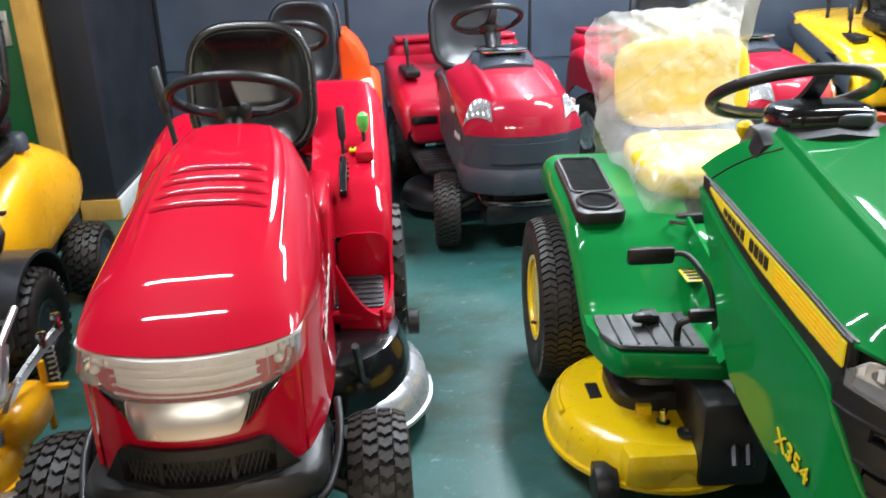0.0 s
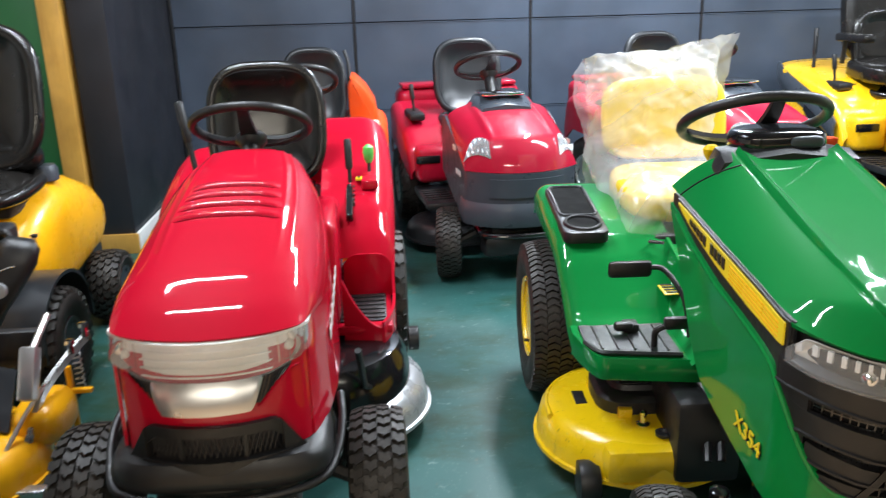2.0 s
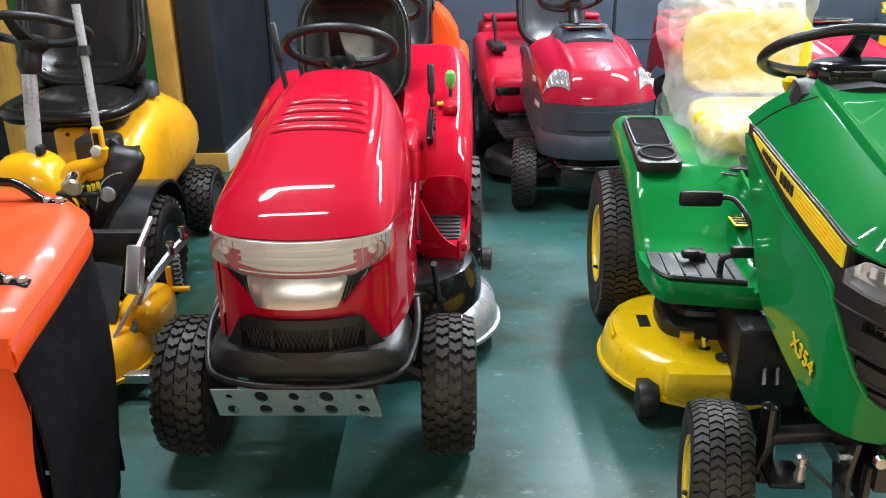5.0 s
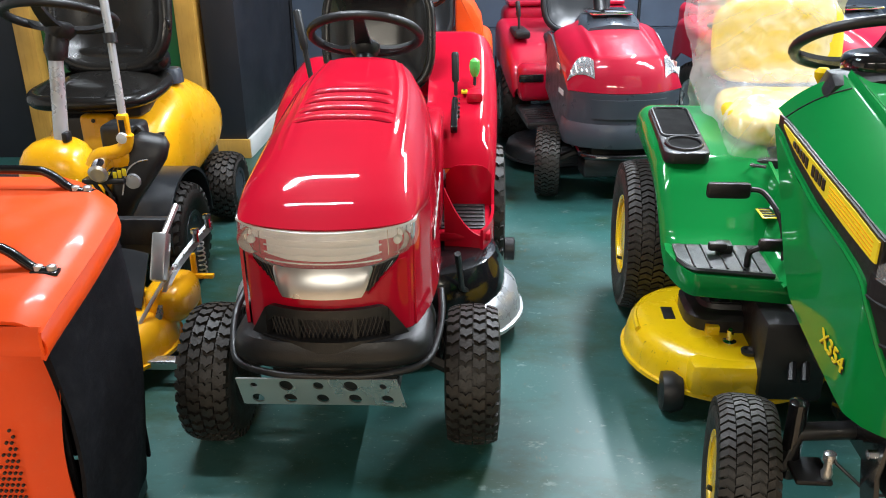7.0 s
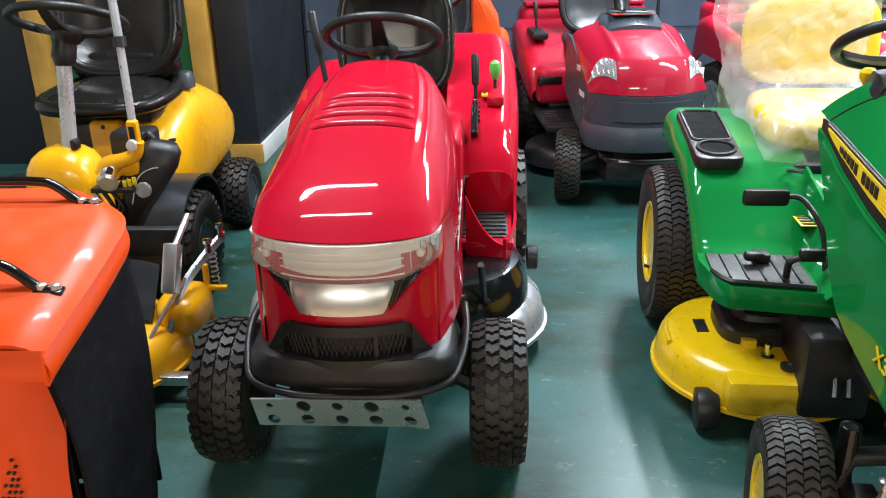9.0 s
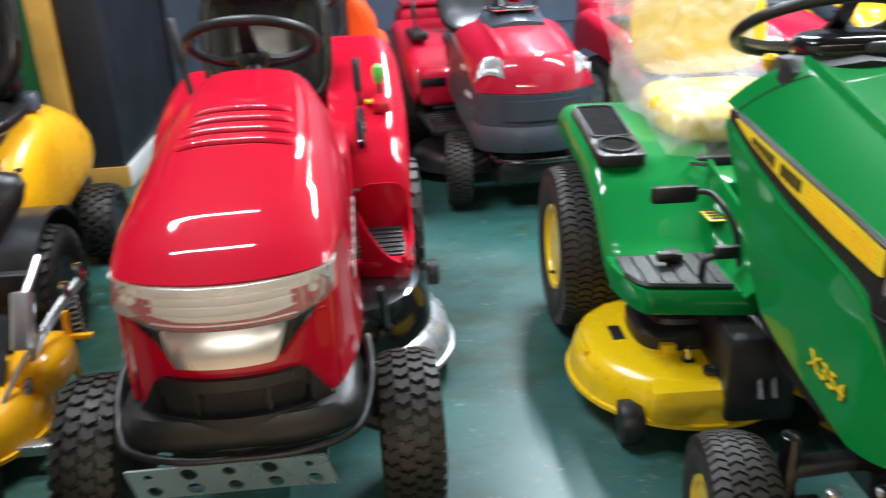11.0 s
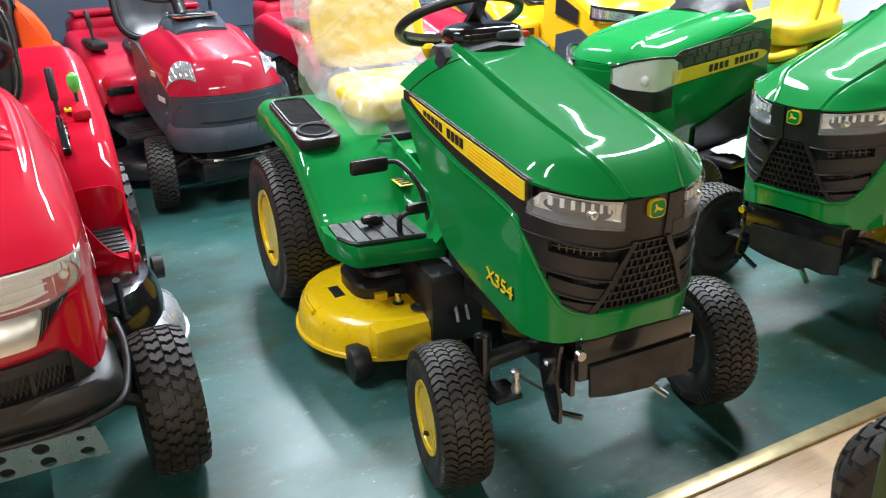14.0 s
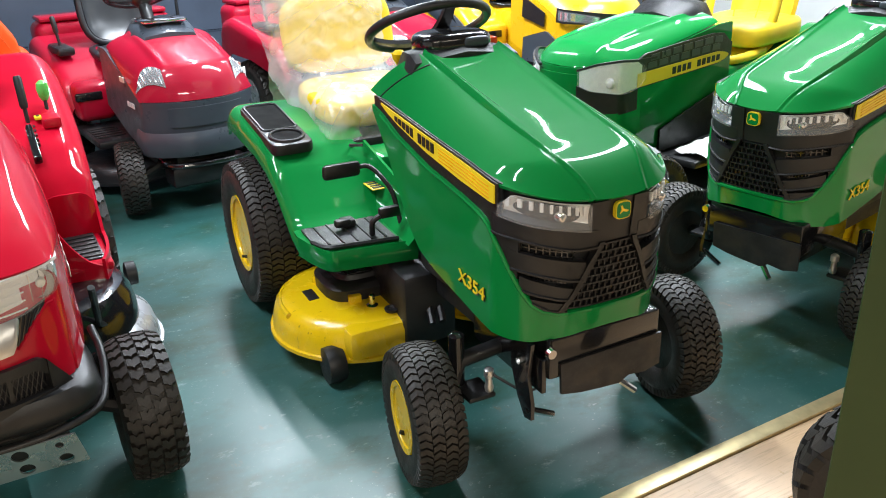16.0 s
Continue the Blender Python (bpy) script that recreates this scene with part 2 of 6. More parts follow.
def plate(outline, y0, y1, axis="y", bevel=0.0):
    """A flat outline of (a, b) pairs given a depth along an axis."""
    put = {"x": lambda a, b, d: (d, a, b), "y": lambda a, b, d: (a, d, b), "z": lambda a, b, d: (a, b, d)}[axis]
    bm = loft([[put(a, b, y0) for a, b in outline], [put(a, b, y1) for a, b in outline]])
    if bevel:
        edges = [e for e in bm.edges if e.calc_face_angle(0) > 0.5]
        bmesh.ops.bevel(bm, geom=edges, offset=bevel, segments=2, profile=0.5, affect="EDGES")
    return bm


def lerp(table, x):
    """Reads a table of (x, a, b, ...) rows at x, smoothly between rows."""
    if x <= table[0][0]:
        return table[0][1:]
    for p, q in zip(table, table[1:]):
        if x <= q[0]:
            t = (x - p[0]) / (q[0] - p[0])
            return tuple(a + (b - a) * t for a, b in zip(p[1:], q[1:]))
    return table[-1][1:]


def glide(table, x):
    """Reads a table like lerp(), with no kink at its rows."""
    if x <= table[0][0]:
        return table[0][1:]
    if x >= table[-1][0]:
        return table[-1][1:]
    i = max(k for k in range(len(table) - 1) if table[k][0] <= x)
    p, q = table[i], table[i + 1]
    o, e = table[max(0, i - 1)], table[min(len(table) - 1, i + 2)]
    h = q[0] - p[0]
    t = (x - p[0]) / h
    out = []
    for k in range(1, len(p)):
        m0 = (q[k] - o[k]) / (q[0] - o[0]) * h
        m1 = (e[k] - p[k]) / (e[0] - p[0]) * h
        out.append((2 * t ** 3 - 3 * t * t + 1) * p[k] + (t ** 3 - 2 * t * t + t) * m0 + (3 * t * t - 2 * t ** 3) * q[k] + (t ** 3 - t * t) * m1)
    return tuple(out)


def mirror_x(bm):
    bm.transform(Matrix.Diagonal((-1, 1, 1, 1)))
    bmesh.ops.reverse_faces(bm, faces=bm.faces[:])
    return bm


def text_mesh(body, size, depth, m):
    """Raised lettering as a bmesh."""
    cu = bpy.data.curves.new("lettering", "FONT")
    cu.body, cu.size, cu.extrude = body, size, depth
    cu.align_x = "CENTER"
    ob = bpy.data.objects.new("lettering", cu)
    scene.collection.objects.link(ob)
    bpy.context.view_layer.update()
    me = bpy.data.meshes.new_from_object(ob.evaluated_get(bpy.context.evaluated_depsgraph_get()))
    bpy.data.objects.remove(ob)
    bm = bmesh.new()
    bm.from_mesh(me)
    bm.transform(m)
    return bm


# ---- wheels ----
def tyre_profile(r, w, rim):
    h = w / 2
    return [(-h * 0.72, rim), (-h * 0.93, rim + (r - rim) * 0.18), (-h, rim + (r - rim) * 0.5), (-h * 0.94, r - 0.036), (-h * 0.80, r - 0.019), (-h * 0.4, r - 0.013),
            (0, r - 0.012), (h * 0.4, r - 0.013), (h * 0.80, r - 0.019), (h * 0.94, r - 0.036), (h, rim + (r - rim) * 0.5), (h * 0.93, rim + (r - rim) * 0.18), (h * 0.72, rim)]


def tread(r, w, rows, cols, style):
    """Rubber lugs round a tyre: chevron blocks or zigzag bars."""
    bm = bmesh.new()
    h = w / 2 * 0.95

    def crown(s):
        return r - 0.006 - 0.014 * abs(s) ** 3.0

    def lug(points):
        lo, hi = [], []
        for s, a in points:
            base = crown(s) - 0.018
            top = crown(s) + 0.0045
            lo.append(bm.verts.new((s * h, base * math.cos(a), base * math.sin(a))))
            hi.append(bm.verts.new((s * h * 0.99, top * math.cos(a), top * math.sin(a))))
        n = len(points)
        bm.faces.new(hi)
        for i in range(n):
            bm.faces.new((lo[i], lo[(i + 1) % n], hi[(i + 1) % n], hi[i]))

    step = math.tau / rows
    for k in range(rows):
        for c in range(cols):
            s0, s1 = -1 + 2 * c / cols, -1 + 2 * (c + 1) / cols
            if style == "chevron":
                gap = 0.11 / cols
                s0, s1, sm = s0 + gap, s1 - gap, (s0 + s1) / 2
                a = k * step + (0.5 * step if c % 2 else 0)
                t, d = step * 0.66, step * 0.22
                e = (s1 - s0) * 0.30
                lug([(s0, a), (s0 + e, a), (sm, a + d), (s1 - e, a), (s1, a), (s1, a + t * 0.86), (s1 - e, a + t), (sm, a + d + t * 0.92), (s0 + e, a + t), (s0, a + t * 0.86)])
            else:
                a, t, d = k * step, step * 0.70, step * 0.40
                a0, a1 = (a, a + d) if c % 2 else (a + d, a)
                if c % 2:
                    s1 -= 0.22 / cols
                if c % 4 > 1:
                    a0, a1 = a0 + 0.5 * step, a1 + 0.5 * step
                lug([(s0, a0), (s1, a1), (s1, a1 + t), (s0, a0 + t)])
    bmesh.ops.recalc_face_normals(bm, faces=bm.faces[:])
    return bm


def wheel(parent, x, y, r, w, rim, rim_mat, rows=30, cols=5, style="chevron", side=-1, yaw=0, hub=True):
    """A wheel on the axle line; side: which end of the axle shows its dish."""
    m = pose(x, y, r, 0, 0, yaw)
    t = part("wheel", lathe(tyre_profile(r, w, rim), 40), RUBBER, parent, "black rubber tyre")
    t.matrix_basis = m
    part("tread", tread(r, w, rows, cols, style), RUBBER, t, "", 20)
    h = w / 2 * side
    rimbm = lathe([(h * 0.80, rim + 0.008), (h * 0.90, rim + 0.006), (h * 0.86, rim - 0.008), (h * 0.45, rim - 0.020), (h * 0.30, rim * 0.62), (h * 0.42, rim * 0.40), (h * 0.42, rim * 0.22),
                   (h * 0.75, rim * 0.20), (h * 0.78, rim * 0.08), (-h * 0.5, rim * 0.08), (-h * 0.6, rim)], 32)
    part("rim", rimbm, rim_mat, t)
    if hub:
        part("hub_cap", lathe([(h * 0.40, 0.034), (h * 0.66, 0.030), (h * 0.72, 0.020), (h * 0.72, 0.004)], 16), rim_mat, t)
        part("valve", tube([(h * 0.5, 0, -rim + 0.03), (h * 0.95, 0.0, -rim + 0.045)], 0.006, 8), BLACK, t)
    return t


def steering_wheel(parent, x, y, z, r, tilt, base, mat=None, spokes=3):
    """A rim, spokes and hub, tilted towards the seat, and its column down to base."""
    mat = mat or BLACK
    m = pose(x, y, z, tilt, 0, 0)
    ring = [(r * math.cos(a * math.tau / 40), r * math.sin(a * math.tau / 40), 0) for a in range(40)]
    bm = tube(ring, 0.0145, 12, True)
    w = part("steering_wheel", bm, mat, parent)
    w.matrix_basis = m
    for k in range(spokes):
        a = -math.pi / 2 + k * math.tau / spokes
        c, s = math.cos(a), math.sin(a)
        sp = surf(lambda u, v: ((0.03 + (r - 0.035) * v) * c - (u - 0.5) * (0.055 - 0.025 * v) * s,
                                (0.03 + (r - 0.035) * v) * s + (u - 0.5) * (0.055 - 0.025 * v) * c, -0.045 + 0.045 * v * v), 2, 6, 0.012)
        part("spoke", sp, mat, w)
    part("hub", lathe([(-0.075, 0.030), (-0.055, 0.048), (-0.035, 0.050), (-0.022, 0.036)], 20, "z"), mat, w)
    top = m @ Vector((0, 0, -0.06))
    part("steering_column", tube([top, base], [0.028, 0.034], 14), mat, parent)
    return w


def dish(hw, hh, depth, e=0.62, n=48, k=12):
    """A shallow bowl with a rounded-square rim, in the xz plane, hollow towards -y."""
    def sp(c):
        return math.copysign(abs(c) ** e, c)
    rings = []
    for j in range(1, k + 1):
        r = j / k
        rings.append([Vector((hw * r * sp(math.cos(a)), -depth * r ** 3.5, hh * r * sp(math.sin(a)))) for a in [i * math.tau / n for i in range(n)]])
    bm = loft(rings, cap=False)
    bm.faces.new([v for v in bm.verts[:n]]) if bm.verts.ensure_lookup_table() is None else None
    rim = rings[-1]
    bm.normal_update()
    bmesh.ops.recalc_face_normals(bm, faces=bm.faces[:])
    bmesh.ops.solidify(bm, geom=bm.faces[:], thickness=0.022)
    bmesh.ops.recalc_face_normals(bm, faces=bm.faces[:])
    return bm, rim


def seat(parent, x, y, z, half, depth, height, mat, lean=12, bolster=0.055, rim=0.020, line=None, seams=False):
    """A bucket seat: a hollow back and pan, each with a rolled rim."""
    mb = pose(x, y + depth + 0.05, z + height * 0.5 + 0.01, -lean, 0, 0)
    mp = pose(x, y + depth * 0.52, z + 0.015, 94, 0, 0)
    for name, m, hw, hh, d in (("backrest", mb, half, height * 0.52, bolster), ("seat_pan", mp, half * 0.98, depth * 0.54, bolster * 0.8)):
        bm, edge = dish(hw, hh, d)
        bm.transform(m)
        ob = part(name, bm, mat, parent, "", 70)
        part("rolled_rim", tube([m @ (p + Vector((0, 0.004, 0))) for p in edge], rim, 10, True), mat, ob)
        if line:
            part("piping", tube([m @ (Vector((p.x * 0.93, p.y - 0.006, p.z * 0.93))) for p in edge], 0.0028, 6, True), line, ob)
        if seams:
            for s in (-0.36, 0.36):
                part("seam", tube([m @ Vector((hw * s * (1 + 0.15 * q), -0.004 - d * abs(0.8 * q) ** 3.5, hh * 0.86 * q)) for q in (-1, -0.6, -0.2, 0.2, 0.6, 1)], 0.004, 6), mat, ob)
    return parent


def pillow(cx, cy, cz, hx, hy, hz, e1=0.45, e2=0.45, m=None, dent=0.0, n=36, k=20):
    """A puffy cushion: a rounded box with soft edges."""
    def sp(c, e):
        return math.copysign(abs(c) ** e, c)
    rings = []
    for j in range(1, k):
        a = -math.pi / 2 + math.pi * j / k
        ring = []
        for i in range(n):
            b = i * math.tau / n
            x, y, z = hx * sp(math.cos(a), e1) * sp(math.cos(b), e2), hy * sp(math.cos(a), e1) * sp(math.sin(b), e2), hz * sp(math.sin(a), e1)
            if z > 0:
                z -= dent * math.cos(x / hx * 1.5) * math.cos(y / hy * 1.5)
            ring.append(Vector((x, y, z)))
        rings.append(ring)
    bm = loft(rings)
    bm.transform((m or Matrix()) if m is not None else Matrix.Translation((cx, cy, cz)))
    return bm


# ---- setting ----
fl = solid("floor", box(-4, 6.5, 0.6, 5.55, -0.1, 0, 0), FLOOR, "worn teal painted concrete floor with pale scuffs", "floor", "structure")
lam = solid("floor_wood", box(-4, 6.5, -4.6, 0.556, -0.1, -0.010, 0), PANEL_DARK, "pale wood laminate floor in front of the display", "floor", "structure")
solid("trim_strip", box(-4, 6.5, 0.556, 0.602, -0.01, 0.006, 0.002), BRASS, "brass threshold strip between the two floors", "floor strip", "structure")
back = solid("wall_back", box(-4, 6.5, 5.53, 5.7, -0.1, 3.1, 0), PANEL_DARK, "dark slotted shelving wall with metal back panels", "wall", "structure")
rows_z = ((0.10, 0.565), (0.569, 1.178), (1.184, 1.80), (1.804, 2.42), (2.424, 3.0))
for k in range(-1, 5):
    for z0, z1 in rows_z:
        part("panel", box(k * 1.25 + 0.009, k * 1.25 + 1.241, 5.500, 5.529, z0, z1, 0.003, None, 1), PANEL, back)
    for z1 in (0.565, 1.178, 1.80):
        part("panel_hem", box(k * 1.25 + 0.022, k * 1.25 + 1.228, 5.4965, 5.5005, z1 - 0.006, z1 + 0.001, 0), PANEL, back)
    part("upright", box(k * 1.25 - 0.0085, k * 1.25 + 0.0085, 5.496, 5.529, 0, 3.0, 0.002, None, 1), BLACK, back)
    for z in range(44):
        part("slot", box(k * 1.25 - 0.004, k * 1.25 + 0.004, 5.4935, 5.4965, 0.35 + 0.05 * z, 0.375 + 0.05 * z, 0), PANEL_DARK, back)
    part("plinth", box(k * 1.25 + 0.02, k * 1.25 + 1.23, 5.47, 5.529, 0.0, 0.098, 0.004, None, 1), PANEL_DARK, back)
solid("wall_block", box(-1.452, -1.262, 4.10, 5.49, -0.05, 3.05, 0.004), PANEL_DARK, "black painted wall block beside the door", "wall", "structure")
solid("wall_left_of_door", box(-4, -2.53, 4.10, 4.3, -0.05, 3.05, 0.004), PANEL_DARK, "black painted wall beside the door", "wall", "structure")
solid("baseboard", box(-1.452, -1.245, 4.078, 4.099, 0, 0.115, 0.004), PINE, "varnished pine skirting board", "skirting", "structure")
solid("baseboard_return", box(-1.261, -1.240, 4.10, 5.46, 0, 0.115, 0.004), WHITE, "pale skirting board along the return", "skirting", "structure")
dr = solid("door_1", box(-2.412, -1.592, 4.14, 4.18, 0.0, 2.05, 0.004), DOOR_GREEN, "green painted door, closed, in a pine frame", "door", "structure")
part("door_plate", box(-1.685, -1.645, 4.128, 4.142, 0.93, 1.10, 0.003), STEEL, dr)
part("door_handle", tube([(-1.665, 4.13, 1.05), (-1.665, 4.09, 1.05), (-1.76, 4.085, 1.05)], 0.009, 8), CHROME, dr)
for n, a in (("trim_post", -1.590), ("trim_post", -2.528)):
    solid(n, box(a, a + 0.114, 4.06, 4.22, 0, 2.1, 0.006), PINE, "varnished pine door post", "door frame", "structure")
solid("trim_head", box(-2.528, -1.476, 4.06, 4.22, 2.101, 2.2, 0.006), PINE, "varnished pine door head", "door frame", "structure")
solid("wall_over_door", box(-2.53, -1.453, 4.10, 4.3, 2.201, 3.05, 0), PANEL_DARK, "black painted wall over the door", "wall", "structure")
sw = thing("light_switch", pose(-1.40, 4.098, 1.45), "small white plastic light switch on the black wall", "light switch")
part("switch_plate", box(-0.022, 0.022, -0.012, 0.001, -0.06, 0.06, 0.004), WHITE, sw)
part("rocker", box(-0.008, 0.008, -0.017, -0.011, -0.02, 0.02, 0.002), WHITE, sw)
solid("wall_right", box(6.4, 6.6, -4.6, 5.53, -0.1, 3.1, 0), PLASTER, "plain white side wall", "wall", "structure")
solid("wall_left", box(-4.2, -4, -4.6, 5.53, -0.1, 3.1, 0), PLASTER, "plain white side wall", "wall", "structure")
# unseen wall, its dark grey chosen to dim what glossy parts reflect
solid("wall_front", box(-4.2, 6.6, -4.8, -4.6, -0.1, 3.1, 0), CEILING, "unseen wall added behind the viewer, grey to keep reflections dark", "wall", "structure")
solid("ceiling", box(-4.2, 6.6, -4.8, 5.7, 3.05, 3.2, 0), CEILING, "plain grey ceiling", "ceiling", "structure")
solid("green_post", box(0, 0.34, 0, 0.05, -0.004, 2.4, 0.004), POST_GREEN, "tall dark green painted board standing on edge", "post", "structure", pose(0.827, -0.075, 0, 0, 0, -59))
for j in range(27):
    for i in range(9):
        x0, y1 = -3.98 + 1.2 * i - 0.4 * (j % 3), 0.554 - 0.19 * j
        if x0 < -3.99:
            part("plank", box(-3.98, x0 + 1.198, y1 - 0.188, y1, -0.0098, -0.003, 0.001, None, 1), LAMINATE, lam)
            continue
        if i == 0 and j == 0:
            plank = part("plank", box(0, 1.198, -0.188, 0, -0.0098, -0.003, 0.001, None, 1), LAMINATE, lam)
            p = plank
        else:
            p = new("plank", plank.data)
            p.parent = lam
        p.matrix_basis = pose(x0, y1, 0)


# ---- body skins ----
def skin(W, yf, depth, p, ylen):
    """A bonnet's outline in plan, from the nose (t = 0) round the corner (1) back along the side (2); negative t is the other side."""
    def C(t, off=0.0):
        a, sgn = abs(t), 1 if t >= 0 else -1
        def raw(b):
            if b <= 1:
                return W * b ** 0.9, yf + depth * b ** p
            return W + 0.008 * (b - 1), yf + depth + (b - 1) * ylen
        x, y = raw(a)
        x1, y1 = raw(a + 0.02)
        x0, y0 = raw(max(0, a - 0.02))
        tx, ty = x1 - x0, y1 - y0
        if a < 0.03:
            tx, ty = 1, 0
        n = math.hypot(tx, ty)
        return sgn * (x + off * ty / n), y - off * tx / n
    return C


def patch(C, t0, t1, top, bot, off=0.0, thick=0.008, nu=24, nv=4, slope=0.0, zref=0.7, nose_only=False):
    """A panel on a skin between two height lines."""
    def fn(u, v):
        t = t0 + (t1 - t0) * u
        a, b = (top(t) if callable(top) else top), (bot(t) if callable(bot) else bot)
        z = b + (a - b) * v
        x, y = C(t, off)
        k = slope * (zref - z)
        if nose_only:
            return (x, y + k * max(0.0, min(1.0, (1.2 - abs(t)) / 0.6)), z)
        return (x * (1 - 0.35 * k), y + k, z)
    bm = surf(fn, nu, nv, 0)
    if thick:
        bm.normal_update()
        bmesh.ops.recalc_face_normals(bm, faces=bm.faces[:])
        mid = bm.faces[len(bm.faces) // 2 if hasattr(bm.faces, "ensure_lookup_table") and bm.faces.ensure_lookup_table() is None else 0]
        if mid.normal.y > 0:
            bmesh.ops.reverse_faces(bm, faces=bm.faces[:])
        bmesh.ops.solidify(bm, geom=bm.faces[:], thickness=thick)
        bmesh.ops.recalc_face_normals(bm, faces=bm.faces[:])
    return bm


def tab(*rows):
    return lambda t: lerp(rows, abs(t))[0]


def fender(rows, inner, r, side=1, thick=0.012, nv=26):
    """A mudguard: rows of (y, top z, outer x, lower z); flat on top, rounded over the outer edge."""
    def fn(u, v):
        y = rows[0][0] + (rows[-1][0] - rows[0][0]) * v
        zt, xo, zl = lerp(rows, y)
        if u < 0.5:
            x, z = inner + (xo - r - inner) * u / 0.5, zt
        elif u < 0.8:
            a = (u - 0.5) / 0.3 * math.pi / 2
            x, z = xo - r + r * math.sin(a), zt - r + r * math.cos(a)
        else:
            x, z = xo, zt - r + (min(zl, zt - r - 0.005) - zt + r) * (u - 0.8) / 0.2
        return (side * x, y, z)
    return surf(fn, 20, nv, thick if side < 0 else -thick)


def lens_lamp(C, parent, t0, t1, top, bot, ribs=7):
    """A headlight: bright bowl, ribs and bulb behind a clear cover."""
    lamp = part("headlight", patch(C, t0, t1, top, bot, 0.006, 0.003, 18, 4), LENS, parent, "clear ribbed headlight lens")
    def bowl_fn(u, v):
        t = t0 + (t1 - t0) * u
        x, y = C(t, -0.004 - 0.034 * math.sin(math.pi * (0.12 + 0.76 * u)) * math.sin(math.pi * (0.1 + 0.8 * v)))
        return (x, y, bot(t) + (top(t) - bot(t)) * v)
    part("reflector", surf(bowl_fn, 24, 10, 0.002), BOWL, lamp)
    part("lamp_shelf", surf(lambda u, v: (*C(t0 + (t1 - t0) * u, -0.003 - 0.028 * v * math.sin(math.pi * (0.08 + 0.84 * u))), bot(t0 + (t1 - t0) * u) + 0.003 + 0.012 * v), 18, 3, 0.002), GREY, lamp)
    for k in range(ribs):
        a = t0 + (t1 - t0) * (k + 0.7) / (ribs + 0.5)
        d = 0.006 / max(0.2, abs(C(1)[0]))
        part("rib", patch(C, a, a + d * (1 if t1 > t0 else -1), lambda t: top(t) - 0.004, lambda t: 0.6 * top(t) + 0.4 * bot(t), -0.002, 0.006, 1, 4), BOWL, lamp)
    am = t0 + (t1 - t0) * 0.4
    x, y = C(am, -0.006)
    part("bulb", lathe([(-0.012, 0.002), (-0.008, 0.010), (0.0, 0.013), (0.01, 0.012)], 14, "y", (x, y, (top(am) + bot(am)) / 2)), CHROME, lamp)
    return lamp


def holed_plate(cols, rows, cw, ch, t, radii, x0, y0, z0):
    """A metal strip with round holes, cell by cell."""
    bm = bmesh.new()
    for j in range(rows):
        for i in range(cols):
            r = radii[(i + j * cols) % len(radii)]
            cx, cz = (i + 0.5) * cw, (j + 0.5) * ch
            front = []
            for d in (0, t):
                sq, ci = [], []
                for k in range(16):
                    a = k * math.tau / 16
                    c, s = math.cos(a), math.sin(a)
                    f = 1 / max(abs(c), abs(s))
                    sq.append(bm.verts.new((x0 + cx + c * f * cw / 2, y0 + d, z0 + cz + s * f * ch / 2)))
                    ci.append(bm.verts.new((x0 + cx + c * r, y0 + d, z0 + cz + s * r)))
                front.append((sq, ci))
                for k in range(16):
                    q = (k + 1) % 16
                    bm.faces.new((sq[k], sq[q], ci[q], ci[k]))
            for k in range(16):
                q = (k + 1) % 16
                bm.faces.new((front[0][1][k], front[0][1][q], front[1][1][q], front[1][1][k]))
                bm.faces.new((front[0][0][k], front[0][0][q], front[1][0][q], front[1][0][k]))
    bmesh.ops.remove_doubles(bm, verts=bm.verts[:], dist=1e-5)
    bmesh.ops.recalc_face_normals(bm, faces=bm.faces[:])
    return bm


def lever(parent, foot, head, r=0.008, grip=0.015, grip_len=0.10, mat=None, name="lever"):
    foot, head = Vector(foot), Vector(head)
    d = (head - foot).normalized()
    rod = part(name, tube([foot, head], r, 8), BLACK, parent)
    part("grip", tube([head - d * grip_len, head - d * grip_len * 0.9, head - d * 0.008, head], [grip * 0.8, grip, grip, grip * 0.7], 12), mat or BLACK, rod)
    return rod


def deck_dome(cx, cy, rx, ry, z0, z1, flat=0.55, n=40):
    """A pressed mower deck lobe: skirt, rounded shoulder and flat top."""
    rings = []
    for f, z in ((1.03, z0), (1.03, z0 + 0.012), (1.0, z0 + 0.014), (0.985, z0 + (z1 - z0) * 0.45), (0.95, z0 + (z1 - z0) * 0.75), (0.88, z1 - 0.008), (0.80, z1), (flat, z1 + 0.004), (0.05, z1 + 0.004)):
        rings.append([(cx + rx * f * math.cos(k * math.tau / n), cy + ry * f * math.sin(k * math.tau / n), z) for k in range(n)])
    return loft(rings)


